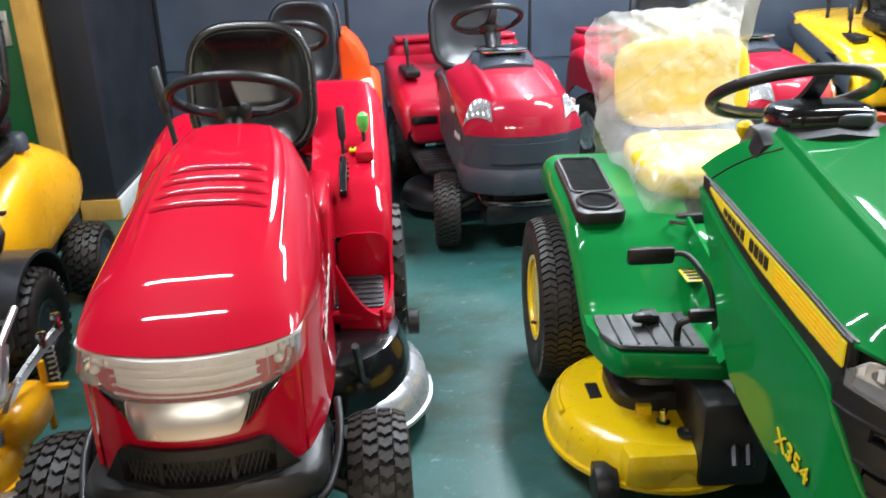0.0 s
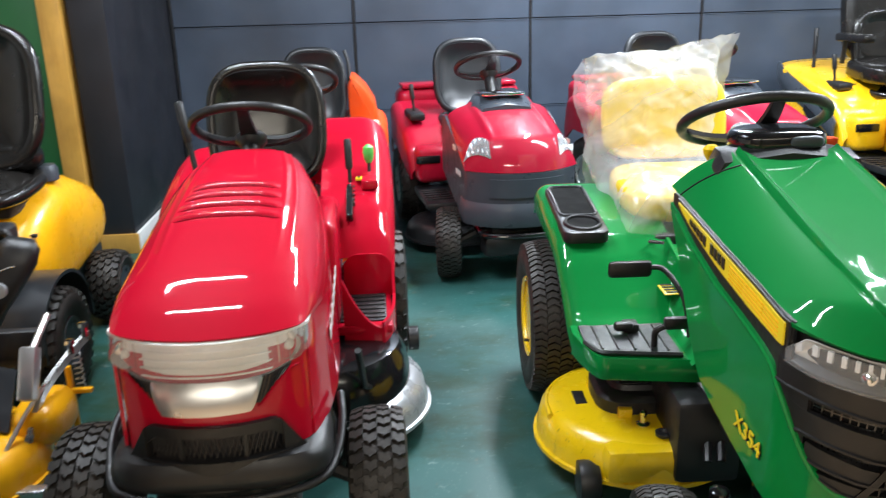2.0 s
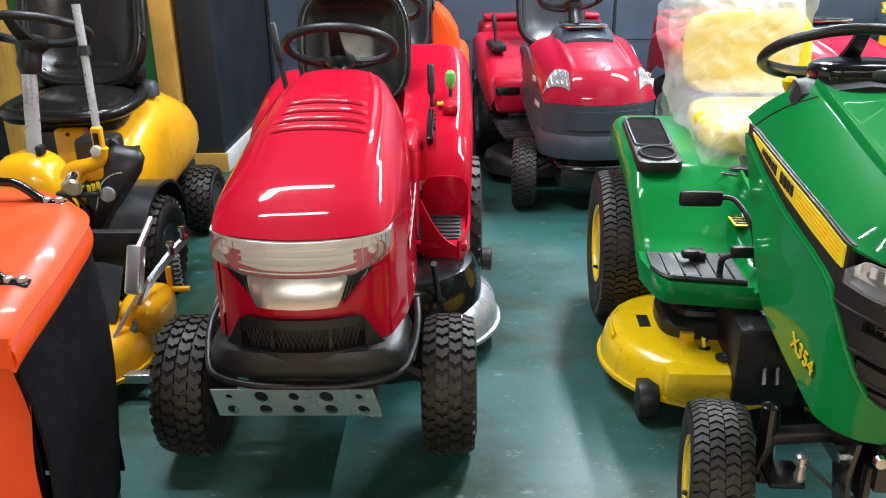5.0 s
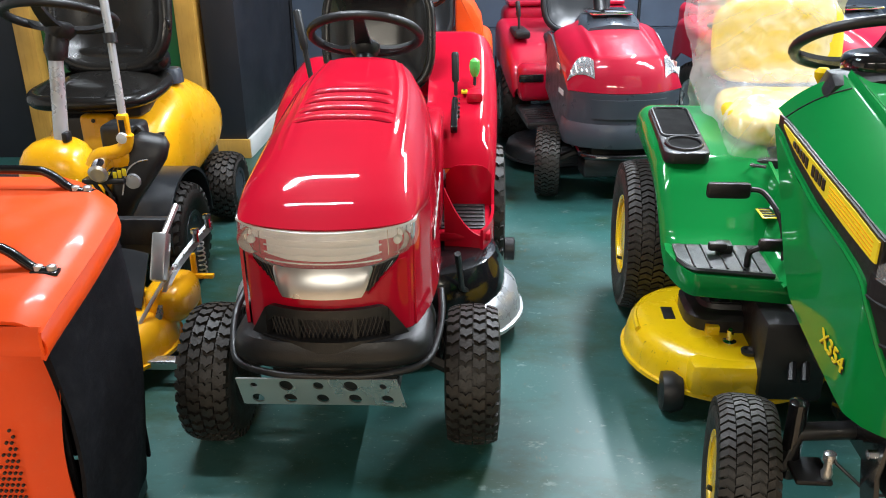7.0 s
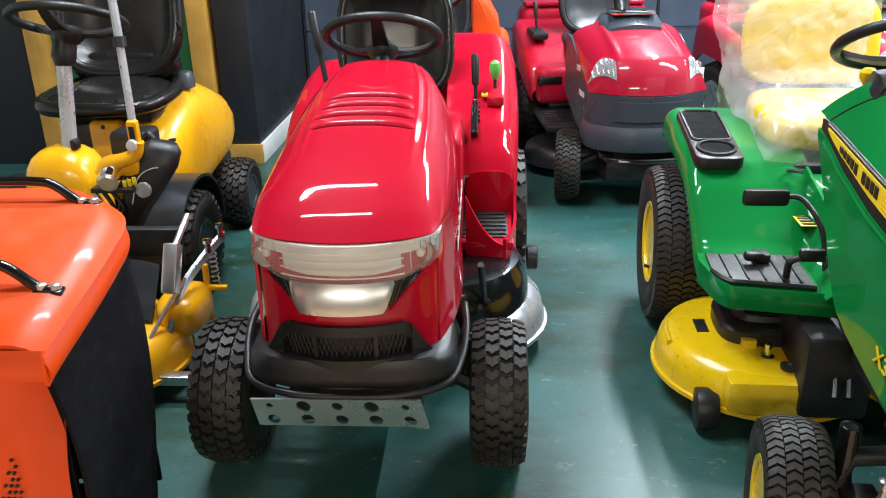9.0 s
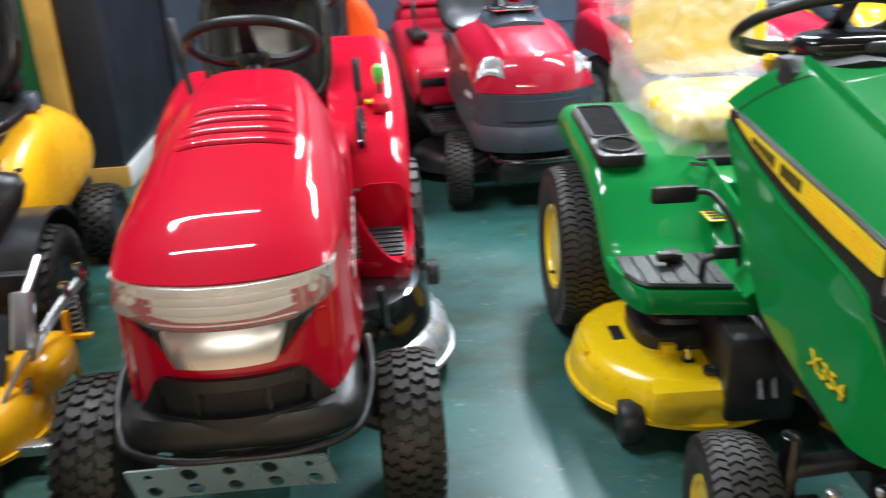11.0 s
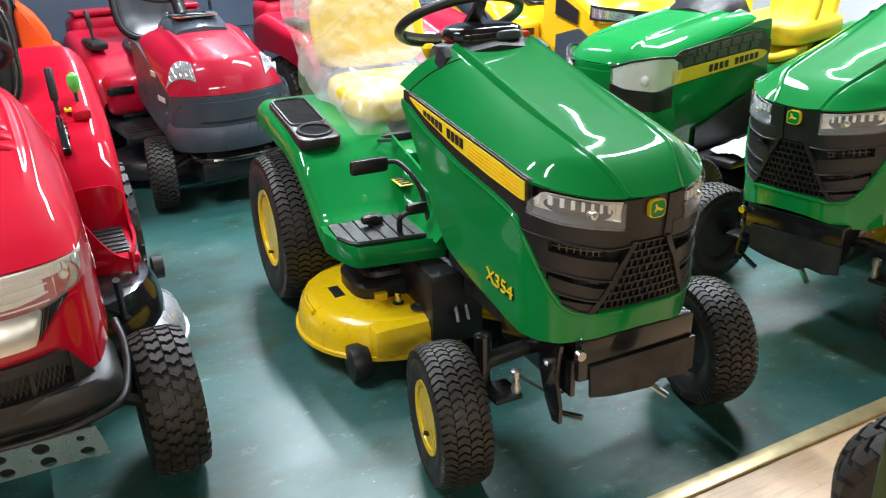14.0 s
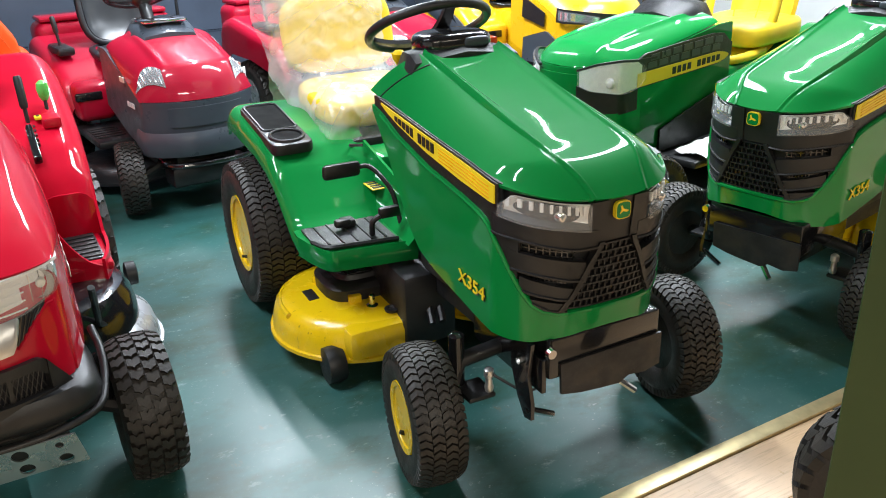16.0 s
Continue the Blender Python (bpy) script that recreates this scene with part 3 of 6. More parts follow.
# ---- red tractor with the big bonnet ----
def red_tractor(m):
    T = thing("lawn_tractor", m, "glossy red lawn tractor with black seat and louvred bonnet", "lawn tractor", "ride-on mowers on display")
    C = skin(0.206, -0.225, 0.085, 2.0, 0.75)

    # bonnet: domed across, rising to the dash, narrowing at its back
    rows = [(0, 0.698, 0.698, 0.209), (0.04, 0.722, 0.698, 0.217), (0.08, 0.744, 0.695, 0.223), (0.14, 0.768, 0.690, 0.230), (0.2, 0.789, 0.683, 0.235), (0.35, 0.825, 0.672, 0.240), (0.5, 0.858, 0.672, 0.240), (0.7, 0.897, 0.69, 0.232), (0.85, 0.924, 0.73, 0.215), (1.0, 0.944, 0.775, 0.178)]

    def hood(u, v):
        s = 2 * u - 1
        zt, ze, w = glide(rows, v)
        a = abs(s)
        x = w * (1.22 * a - 0.22 * a ** 5.5)
        f = (1 - a ** 3.2)
        z = ze + (zt - ze) * max(0, f) ** 0.8
        # soft ribs along both shoulders
        fade = min(1, max(0, (v - 0.22) / 0.25)) ** 1.5
        z += (0.0032 * math.exp(-((a - 0.47) / 0.026) ** 2) + 0.0030 * math.exp(-((a - 0.57) / 0.024) ** 2)) * fade
        yf = C(a)[1]
        return (math.copysign(x, s), yf + (0.62 - yf) * v, z)
    part("bonnet", surf(hood, 240, 64, 0.008), RED, T, "glossy red bonnet with four louvres", 60)
    # louvres: four pressed slots with raised lips
    for k in range(4):
        v = 0.475 + k * 0.065
        half = 0.128 - k * 0.006

        def louvre(u, w, v=v, half=half):
            s = (2 * u - 1) * half / 0.27
            p = Vector(hood(0.5 + s / 2, v + w * 0.065 * 0.62 + 0.012 * (1 - (2 * u - 1) ** 2)))
            end = 1 - abs(2 * u - 1) ** 8
            p.z += (0.001 + 0.009 * (1 - w) ** 0.7 * min(1, w * 6 + 0.15)) * end
            return p
        lo = part("louvre", surf(louvre, 24, 8, 0.002), RED, T, "", 50)
        part("slot", tube([Vector(louvre(0.06 + 0.88 * i / 14, 0.0)) + Vector((0, -0.002, -0.001)) for i in range(15)], 0.0028, 5), RED_DULL, lo)
    # side panels under the bonnet
    for sg in (-1, 1):
        def side(u, v, sg=sg):
            y = -0.13 + 0.76 * u
            vv = max(0.0, (y + 0.13) / 0.75)
            zt, ze, w = glide(rows, min(1, vv))
            zb = 0.40 + 0.04 * u
            z = zb + (ze + 0.004 - zb) * v
            return (sg * (w + 0.012 * (1 - v) * min(1, u * 3) + (0.0 if v < 1 else -0.006)), y, z)
        part("side_panel", surf(side, 40, 6, 0.008 if sg > 0 else -0.008), RED, T)
    # nose panel and its lamps
    part("nose_panel", patch(C, -1.02, 1.02, 0.66, tab((0, 0.488), (0.60, 0.488), (0.88, 0.405), (1.02, 0.400)), 0.0, 0.010, 40, 6, 0.01), RED, T)
    lamp_top = tab((0, 0.692), (0.6, 0.692), (0.9, 0.694), (1.15, 0.702))
    lamp_bot = tab((0, 0.598), (0.35, 0.599), (0.6, 0.606), (0.86, 0.622), (1.0, 0.640), (1.15, 0.672))
    bar = part("headlight", patch(C, -1.14, 1.14, lamp_top, lamp_bot, 0.012, 0.004, 60, 5), LENS, T, "wide clear headlight band")
    part("reflector", patch(C, -1.13, 1.13, lamp_top, lamp_bot, -0.002, 0.003, 50, 3), BOWL, bar)
    part("light_bar", patch(C, -0.60, 0.60, lambda t: lamp_top(t) - 0.024, lambda t: lamp_bot(t) + 0.022, 0.002, 0.004, 30, 3), WHITE, bar, "pale lamp strip")
    for k in range(4):
        z = 0.614 + 0.0185 * k
        part("rib", patch(C, -0.62, 0.62, z + 0.003, z, 0.008, 0.002, 30, 1), (BOWL, WHITE, BOWL)[k % 3], bar)
    part("lamp_frame", patch(C, -1.13, 1.13, lambda t: lamp_top(t), lambda t: lamp_top(t) - 0.006, 0.010, 0.006, 50, 1), WHITE, bar)
    for sg in (-1, 1):
        for k in range(4):
            a = sg * (0.70 + 0.11 * k)
            part("rib", patch(C, a, a + sg * 0.008, lambda t: lamp_top(t) - 0.008, lambda t: lamp_bot(t) + 0.008, 0.002, 0.004, 1, 3), CHROME, bar)
        x, y = C(sg * 0.82, 0.0)
        part("lamp_cup", lathe([(-0.010, 0.034), (0.002, 0.030), (0.010, 0.018), (0.014, 0.004)], 24, "y", (x, y, 0.655), False), CHROME, bar)
        part("bulb", lathe([(-0.014, 0.002), (-0.011, 0.009), (0.0, 0.011), (0.012, 0.010)], 14, "y", (x, y, 0.655)), WHITE, bar)
        part("side_lamp", patch(C, sg * 0.98, sg * 1.14, lambda t: lamp_top(t) - 0.008, lambda t: lamp_bot(t) + 0.006, 0.004, 0.004, 4, 2), CHROME, bar)
    trim_low = tab((0, 0.538), (0.37, 0.540), (0.48, 0.598))

    def trim(u, v):
        t = -0.49 + 0.98 * u
        x, y = C(t, 0.008 + 0.022 * (1 - v * v) * (1 - abs(2 * u - 1) ** 8))
        return (x, y, trim_low(t) + (0.603 - trim_low(t)) * v)
    part("chrome_trim", surf(trim, 30, 10, -0.006), STEEL, T, "brushed metal nose trim")
    for sg in (-1, 1):
        v_top, v_bot = tab((0.40, 0.600), (0.6, 0.604), (0.82, 0.616)), tab((0.38, 0.540), (0.47, 0.540), (0.62, 0.575), (0.82, 0.612))
        vent = part("vent", patch(C, sg * 0.40, sg * 0.82, v_top, v_bot, 0.003, 0.005, 12, 3), PANEL_DARK, T)
        for k in range(6):
            t0 = 0.46 + 0.05 * k
            part("vent_bar", tube([Vector((*C(sg * (t0 + 0.09 * q / 3), 0.005), v_bot(t0) + (v_top(t0) - v_bot(t0)) * q / 3)) for q in range(4)], 0.0016, 4), BLACK_GLOSS, vent)
        part("cheek_crease", tube([Vector((*C(sg * t, 0.001), v_bot(t) - 0.010)) for t in (0.46, 0.54, 0.62, 0.72, 0.82, 0.90)], 0.004, 6), RED, T)
    # black grille, in a splayed frame
    fr = tab((0, 0.498), (0.60, 0.498), (0.66, 0.490), (0.90, 0.405), (1.0, 0.395), (1.15, 0.385))
    lo = tab((0, 0.345), (0.9, 0.345), (1.15, 0.355))
    g = part("grille_frame", patch(C, -0.72, 0.72, fr, tab((0, 0.474), (0.55, 0.474), (0.72, 0.44)), 0.012, 0.02, 30, 2), BLACK, T, "black plastic grille surround")
    for sg in (-1, 1):
        part("grille_cheek", patch(C, sg * 0.66, sg * 1.15, fr, lo, 0.016, 0.02, 16, 4), BLACK, g)
    part("grille_sill", patch(C, -0.70, 0.70, 0.418, lo, 0.020, 0.02, 30, 4), BLACK, g)
    part("grille_back", patch(C, -0.76, 0.76, 0.50, 0.40, -0.014, 0.004, 16, 2), PANEL_DARK, g)
    bars = []
    for k in range(-22, 23):
        for d in (-1, 1):
            a0, a1 = k * 0.05 - d * 0.055, k * 0.05 + d * 0.055
            if max(abs(a0), abs(a1)) > 0.70:
                continue
            bars.append(tube([Vector((*C(a0 + (a1 - a0) * q / 2, 0.004), 0.410 + 0.068 * q / 2)) for q in range(3)], 0.0013, 4))
    tagged(part("grille_mesh", join(*bars), BLACK, g), kind="stuff")
    for sg in (-1, 1):
        part("grille_bar", patch(C, sg * 0.27, sg * 0.31, 0.478, 0.40, 0.008, 0.010, 1, 2), BLACK, g)
    chin = []
    for k, (z, w, f) in enumerate(((0.412, 0.230, -0.236), (0.398, 0.244, -0.243), (0.372, 0.252, -0.248), (0.350, 0.248, -0.246), (0.338, 0.236, -0.232), (0.334, 0.20, -0.18))):
        chin.append([(w * math.copysign(abs(math.sin(a)) ** 0.7, math.sin(a)), (f + 0.10) / 2 - (0.10 - f) / 2 * math.copysign(abs(math.cos(a)) ** 0.45, math.cos(a)), z) for a in [i * math.tau / 40 for i in range(40)]])
    part("chin", loft(chin), BLACK, T, "rounded black plastic front sill", 50)
    # bumper tube and the perforated skid plate
    part("bumper", tube(smooth_path([(-0.262, 0.03, 0.43), (-0.268, -0.05, 0.405), (-0.258, -0.13, 0.365), (-0.225, -0.205, 0.340), (-0.12, -0.246, 0.332), (0, -0.252, 0.330), (0.12, -0.246, 0.332), (0.225, -0.205, 0.340), (0.258, -0.13, 0.365), (0.268, -0.05, 0.405), (0.262, 0.03, 0.43)]), 0.0095, 10),
         BLACK, T)
    skid = part("skid_plate", holed_plate(5, 2, 0.078, 0.044, 0.006, (0.0145, 0.0155, 0.0145, 0.0155, 0.0145, 0.0085, 0.0165, 0.0125, 0.0165, 0.0085), -0.222, -0.262, 0.240), STEEL, T, "perforated bare steel skid plate", 60)
    for f in skid.data.polygons:
        f.use_smooth = False
    # bent under at its lower edge and splayed at one end
    for q in skid.data.vertices:
        d = 0.328 - q.co.z
        q.co.x += 0.22 * d * (0.35 + 0.65 * (q.co.x + 0.222) / 0.39)
        q.co.y += 0.30 * d - 0.35 * max(0, q.co.x - 0.12)* d * 4
    # chassis, axle, wheels
    part("chassis", box(-0.16, 0.16, -0.16, 1.35, 0.20, 0.34, 0.01), DARK_STEEL, T)
    part("front_axle", join(tube([(-0.33, 0, 0.19), (-0.2, 0, 0.26), (0.2, 0, 0.26), (0.33, 0, 0.19)], 0.024, 8), tube([(-0.25, 0.06, 0.2), (0.25, 0.06, 0.2)], 0.009, 8)), DARK_STEEL, T)
    for sg in (-1, 1):
        wheel(T, sg * 0.348, 0, 0.192, 0.145, 0.078, BLACK_GLOSS, 34, 4, "chevron", sg)
        wheel(T, sg * 0.36, 1.20, 0.255, 0.21, 0.11, BLACK_GLOSS, 26, 5, "chevron", sg)
        part("steering_arm", tube([(sg * 0.25, 0.02, 0.36), (sg * 0.275, -0.0, 0.29), (sg * 0.26, 0.0, 0.22)], 0.015, 8), BLACK_GLOSS, T)
    # footwells and mudguards
    for sg in (-1, 1):
        rise = 1.0 if sg > 0 else 0.35
        guard = [(y, z + rise * up, x, lo) for y, z, up, x, lo in ((0.90, 0.50, 0, 0.405, 0.44), (0.94, 0.575, 0, 0.41, 0.44), (1.02, 0.655, 0, 0.415, 0.46), (1.15, 0.705, 0.017, 0.42, 0.50), (1.28, 0.725, 0.06, 0.42, 0.52), (1.40, 0.74, 0.105, 0.415, 0.54), (1.52, 0.75, 0.135, 0.405, 0.54), (1.62, 0.74, 0.135, 0.395, 0.52), (1.70, 0.66, 0.12, 0.38, 0.50))]
        part("mudguard", fender(guard, 0.17, 0.085, sg, 0.012, 40), RED, T)
        part("apron", surf(lambda u, v: (sg * (0.245 + 0.16 * u), 0.905 - 0.02 * math.cos((u - 0.5) * 2.6), 0.36 + 0.16 * v * (1 - 0.25 * abs(2 * u - 1) ** 4)), 10, 4, 0.01), RED, T)
        part("footrest", box(min(sg * 0.225, sg * 0.405), max(sg * 0.225, sg * 0.405), 0.60, 0.91, 0.335, 0.368, 0.012), RED, T)
        mat_ = part("foot_mat", box(min(sg * 0.235, sg * 0.385), max(sg * 0.235, sg * 0.385), 0.635, 0.88, 0.366, 0.374, 0.003), BLACK, T, "ribbed black rubber foot mat")
        for k in range(6):
            part("mat_rib", box(min(sg * 0.24, sg * 0.38), max(sg * 0.24, sg * 0.38), 0.65 + 0.038 * k, 0.668 + 0.038 * k, 0.373, 0.379, 0.002), BLACK, mat_)
        part("outer_skirt", surf(lambda u, v: (sg * (0.408 - 0.04 * (1 - u) ** 4), 0.585 + 0.36 * u, 0.285 + (0.10 + 0.14 * max(0, u - 0.72) / 0.28) * v), 14, 3, -0.01 * sg), RED, T)
        part("front_apron", surf(lambda u, v: (sg * (0.25 + 0.13 * u), 0.62 - 0.02 * u, 0.30 + 0.06 * v + 0.16 * (1 - u) ** 2 * v), 8, 4, 0.01), RED, T)
    part("rear_body", box(-0.19, 0.19, 0.62, 1.66, 0.40, 0.66, 0.03), RED, T)
    part("rear_cowl", box(-0.16, 0.20, 1.40, 1.69, 0.60, 0.85, 0.05, None, 3), RED, T)
    for sg in (-1, 1):
        part("flank", box(min(sg * 0.15, sg * 0.238), max(sg * 0.15, sg * 0.238), 0.59, 0.98, 0.365, 0.715, 0.03, None, 3), RED, T)
    part("dash", loft([[(x * w, y, z) for x, z in ((-1, 0.50), (-1, h - 0.05), (-0.7, h), (0.7, h), (1, h - 0.05), (1, 0.50))] for y, w, h in ((0.56, 0.16, 0.91), (0.66, 0.15, 0.90), (0.78, 0.12, 0.80))]), BLACK, T)
    # hand levers beside the seat
    slot = part("lever_slot", box(-0.013, 0.013, -0.15, 0.13, -0.02, 0.012, 0.006, pose(0.272, 1.08, 0.690, 22, 0, 0)), BLACK_GLOSS, T)
    for k in range(7):
        part("notch", box(0.0131, 0.019, -0.08 + 0.025 * k, -0.07 + 0.025 * k, -0.01, 0.0125, 0, pose(0.272, 1.08, 0.690, 22, 0, 0)), DARK_STEEL, slot)
    lever(T, (0.275, 1.12, 0.70), (0.272, 1.15, 0.875), 0.007, 0.014, 0.11)
    gate = part("lever_gate", box(0.315, 0.375, 1.07, 1.25, 0.70, 0.736, 0.008), RED, T)
    for k in (0, 1):
        part("gate_label", box(0.296, 0.318, 1.10 + 0.07 * k, 1.135 + 0.07 * k, 0.728, 0.739, 0.002), DECAL, gate, "small yellow label with a black mark")
        part("label_mark", box(0.302, 0.312, 1.108 + 0.07 * k, 1.127 + 0.07 * k, 0.736, 0.741, 0.001), BLACK, gate)
    stick = part("lever", tube([(0.345, 1.17, 0.71), (0.345, 1.19, 0.80)], 0.006, 8), BLACK, T)
    part("knob", lathe([(0.775, 0.010), (0.79, 0.017), (0.815, 0.021), (0.835, 0.018), (0.845, 0.006)], 18, "z", (0.345, 1.19, 0)), KNOB, stick, "bright green knob")
    lever(T, (-0.235, 1.02, 0.72), (-0.29, 1.06, 1.04), 0.010, 0.015, 0.14, name="parking_lever")
    seat(T, -0.02, 0.88, 0.70, 0.198, 0.36, 0.405, VINYL, 12, 0.065, 0.020, CREAM)
    part("seat_base", box(-0.14, 0.14, 0.95, 1.3, 0.62, 0.70, 0.02), BLACK, T)
    steering_wheel(T, -0.012, 0.80, 0.985, 0.178, -28, (-0.012, 0.68, 0.86))
    # cutting deck
    d = part("cutting_deck", deck_dome(0.17, 0.66, 0.34, 0.33, 0.07, 0.19), SILVER, T, "silver cutting deck skirt")
    part("deck_cover", deck_dome(0.17, 0.64, 0.285, 0.29, 0.15, 0.315, 0.6), BLACK_GLOSS, d)
    part("deck_lobe", deck_dome(-0.17, 0.66, 0.32, 0.33, 0.07, 0.19), SILVER, d)
    part("deck_roller", lathe([(-0.02, 0.03), (-0.016, 0.042), (0.016, 0.042), (0.02, 0.03)], 16, "x", (0.475, 0.85, 0.21)), BLACK, d)
    part("deck_arm", tube([(0.30, 0.30, 0.42), (0.31, 0.40, 0.26), (0.36, 0.46, 0.21)], 0.010, 8), BLACK, d)
    # pale side lettering, as bars
    for k in range(7):
        part("side_mark", box(0.2440, 0.2465, 0.06 + 0.052 * k, 0.098 + 0.052 * k, 0.56 + 0.008 * k, 0.59 + 0.008 * k, 0.001), WHITE, T)
    for k in range(3):
        part("guard_mark", box(0.29 + 0.018 * k, 0.302 + 0.018 * k, 1.40, 1.44, 0.849, 0.857, 0.001), WHITE, T)
    return T


# ---- green tractor ----
def green_tractor(m, label):
    T = thing("garden_tractor", m, label, "garden tractor", "ride-on mowers on display")
    C = skin(0.236, -0.236, 0.156, 3.0, 0.66)
    yline = lambda y: 0.785 + 0.116 * (y + 0.115)
    low = tab((0, 0.428), (0.25, 0.426), (0.51, 0.413), (0.74, 0.399), (0.9, 0.397), (1.08, 0.406), (1.3, 0.430), (1.49, 0.454), (1.62, 0.480), (1.72, 0.540), (1.83, 0.640), (1.90, 0.710), (2.05, 0.83))
    edge = tab((0, 0.492), (0.35, 0.490), (0.52, 0.486), (0.66, 0.492), (0.75, 0.508), (0.84, 0.545), (0.92, 0.596), (0.99, 0.652), (1.05, 0.690), (1.12, 0.704), (1.24, 0.718), (1.51, 0.742), (1.78, 0.784), (1.95, 0.826), (2.05, 0.840))
    # the two ridges, from the lip over the nose to the dash: (along, half distance, height)
    ridge = [(0.0, 0.068, 0.765), (0.05, 0.080, 0.801), (0.10, 0.096, 0.828), (0.146, 0.107, 0.843), (0.31, 0.114, 0.872), (0.52, 0.118, 0.905), (0.72, 0.120, 0.940), (1.0, 0.122, 0.990)]

    def hood(u, v):
        rs = 0.42
        s = 2 * u - 1
        a = abs(s)
        rx, rz = glide(ridge, v)
        if a <= rs:
            q = a / rs
            x, y0, y1 = rx * q, C(0.28 * q)[1], 0.505
            z = rz - (0.004 + 0.008 * min(1, v * 4)) * (1 - q ** 2)
            # a soft inner step that runs out over the nose
            z += 0.005 * max(0, min(1, (v - 0.30) / 0.3)) / (1 + math.exp(-(q - 0.60 - 0.32 * v) * 40))
        else:
            q = (a - rs) / (1 - rs)
            t = 0.28 + 0.72 * q
            cx, y0 = C(t)
            q0 = (cx - C(0.28)[0]) / (0.236 - C(0.28)[0])
            x = rx + (0.236 - rx) * (q0 + (q - q0) * min(1, v / 0.2))
            y1 = 0.505 + 0.135 * q ** 1.5
            ze = yline(y0 + (y1 - y0) * v) if q > 0.98 else yline(-0.08 + 0.72 * v) - 0.013 * (1 - min(1, v / 0.1)) * (1 - q)
            z = rz + (ze - rz) * (0.42 * q + 0.58 * q ** 2.6)
        z += 0.005 * math.exp(-((a - rs) / 0.016) ** 2) * min(1, 0.4 + v * 3) - 0.006 * math.exp(-((a - rs - 0.032) / 0.014) ** 2) * min(1, 0.3 + v * 2)
        return (math.copysign(x, s), y0 + (y1 - y0) * v, z)
    part("bonnet", surf(hood, 280, 70, 0.008), GREEN, T, "glossy green bonnet with two raised ridges", 60)
    for sg in (-1, 1):
        part("bonnet_seam", tube([Vector(hood(0.5 + sg * k / 40, 0.90)) + Vector((0, 0, 0.0012)) for k in range(10, 21)], 0.0022, 5), BLACK, T)
    body = part("lower_body", patch(C, -2.04, 2.04, edge, low, 0.002, 0.012, 150, 10, 0.09, 0.75, True), GREEN, T)
    # folded lower edge and the swage that follows the grille
    part("body_swage", tube([Vector((C(t, 0.003)[0], C(t, 0.003)[1] + 0.09 * (0.75 - edge(t) + 0.006) * max(0, min(1, (1.2 - abs(t)) / 0.6)), edge(t) - 0.006)) for t in [-1.95 + 3.9 * k / 120 for k in range(121)]], 0.006, 6), GREEN, body)
    # stripes along both sides, on a black band that opens towards the lamps
    for sg in (-1, 1):
        s_top = tab((0.90, 0.778), (1.0, 0.786), (1.19, 0.803), (1.51, 0.826), (1.93, 0.859), (2.0, 0.86))
        s_bot = tab((0.90, 0.744), (1.02, 0.740), (1.24, 0.754), (1.51, 0.779), (1.78, 0.818), (1.88, 0.838), (1.93, 0.852))
        part("side_groove", patch(C, sg * 0.97, sg * 2.03, lambda t: s_top(t) + 0.006, lambda t: edge(t) - 0.008, -0.003, 0.008, 40, 3), BLACK, T)
        part("stripe_edge", patch(C, sg * 0.985, sg * 1.955, lambda t: s_top(t) + 0.004, lambda t: s_bot(t) - 0.006, 0.003, 0.006, 30, 2), BLACK, T)
        s = part("stripe", patch(C, sg * 1.0, sg * 1.93, lambda t: s_top(t) - 0.002, s_bot, 0.006, 0.004, 30, 2), DECAL, T, "yellow side stripe")
        # brand lettering drawn as plain bars
        for k in range(10):
            if k == 4:
                continue
            t0 = 1.44 + 0.036 * k
            part("brand_bar", patch(C, sg * t0, sg * (t0 + 0.024), lambda t: s_top(t) - 0.009, lambda t: max(s_bot(t) + 0.007, s_top(t) - 0.034), 0.0085, 0.003, 1, 1), BLACK, s)
        for k in range(4):
            part("pin_line", patch(C, sg * 1.03, sg * 1.40, lambda t, k=k: s_top(t) - 0.012 - 0.009 * k, lambda t, k=k: s_top(t) - 0.0138 - 0.009 * k, 0.0078, 0.002, 10, 1), AMBER, s)
        # model number
        mm = pose(sg * 0.2395, 0.028, 0.474, 90, -2 * sg, -90 if sg < 0 else 90)
        part("model_number", text_mesh("X354", 0.050, 0.0015, mm @ pose(0, 0.004, 0.004) @ Matrix.Diagonal((1.22, 1, 1, 1))), DECAL, T, "raised yellow model number")
        part("model_number_shadow", text_mesh("X354", 0.050, 0.001, mm @ pose(0.002, 0.001, 0.002) @ Matrix.Diagonal((1.22, 1, 1, 1))), BLACK, T)
        lens_lamp(C, T, sg * 0.30, sg * 0.985, tab((0.2, 0.752), (0.6, 0.757), (0.92, 0.766), (1.0, 0.735)), tab((0.2, 0.688), (0.55, 0.698), (0.85, 0.703), (1.0, 0.714)), 9)
    # black front
    g = part("grille", patch(C, -1.04, 1.04, lambda t: 0.758 + 0.012 * min(1, abs(t)), lambda t: edge(t) - 0.012, -0.020, 0.010, 70, 8, 0.09, 0.75, True), BLACK, T, "black front grille with angled louvres")
    half = tab((0.49, 0.47), (0.529, 0.37), (0.602, 0.24), (0.652, 0.13))
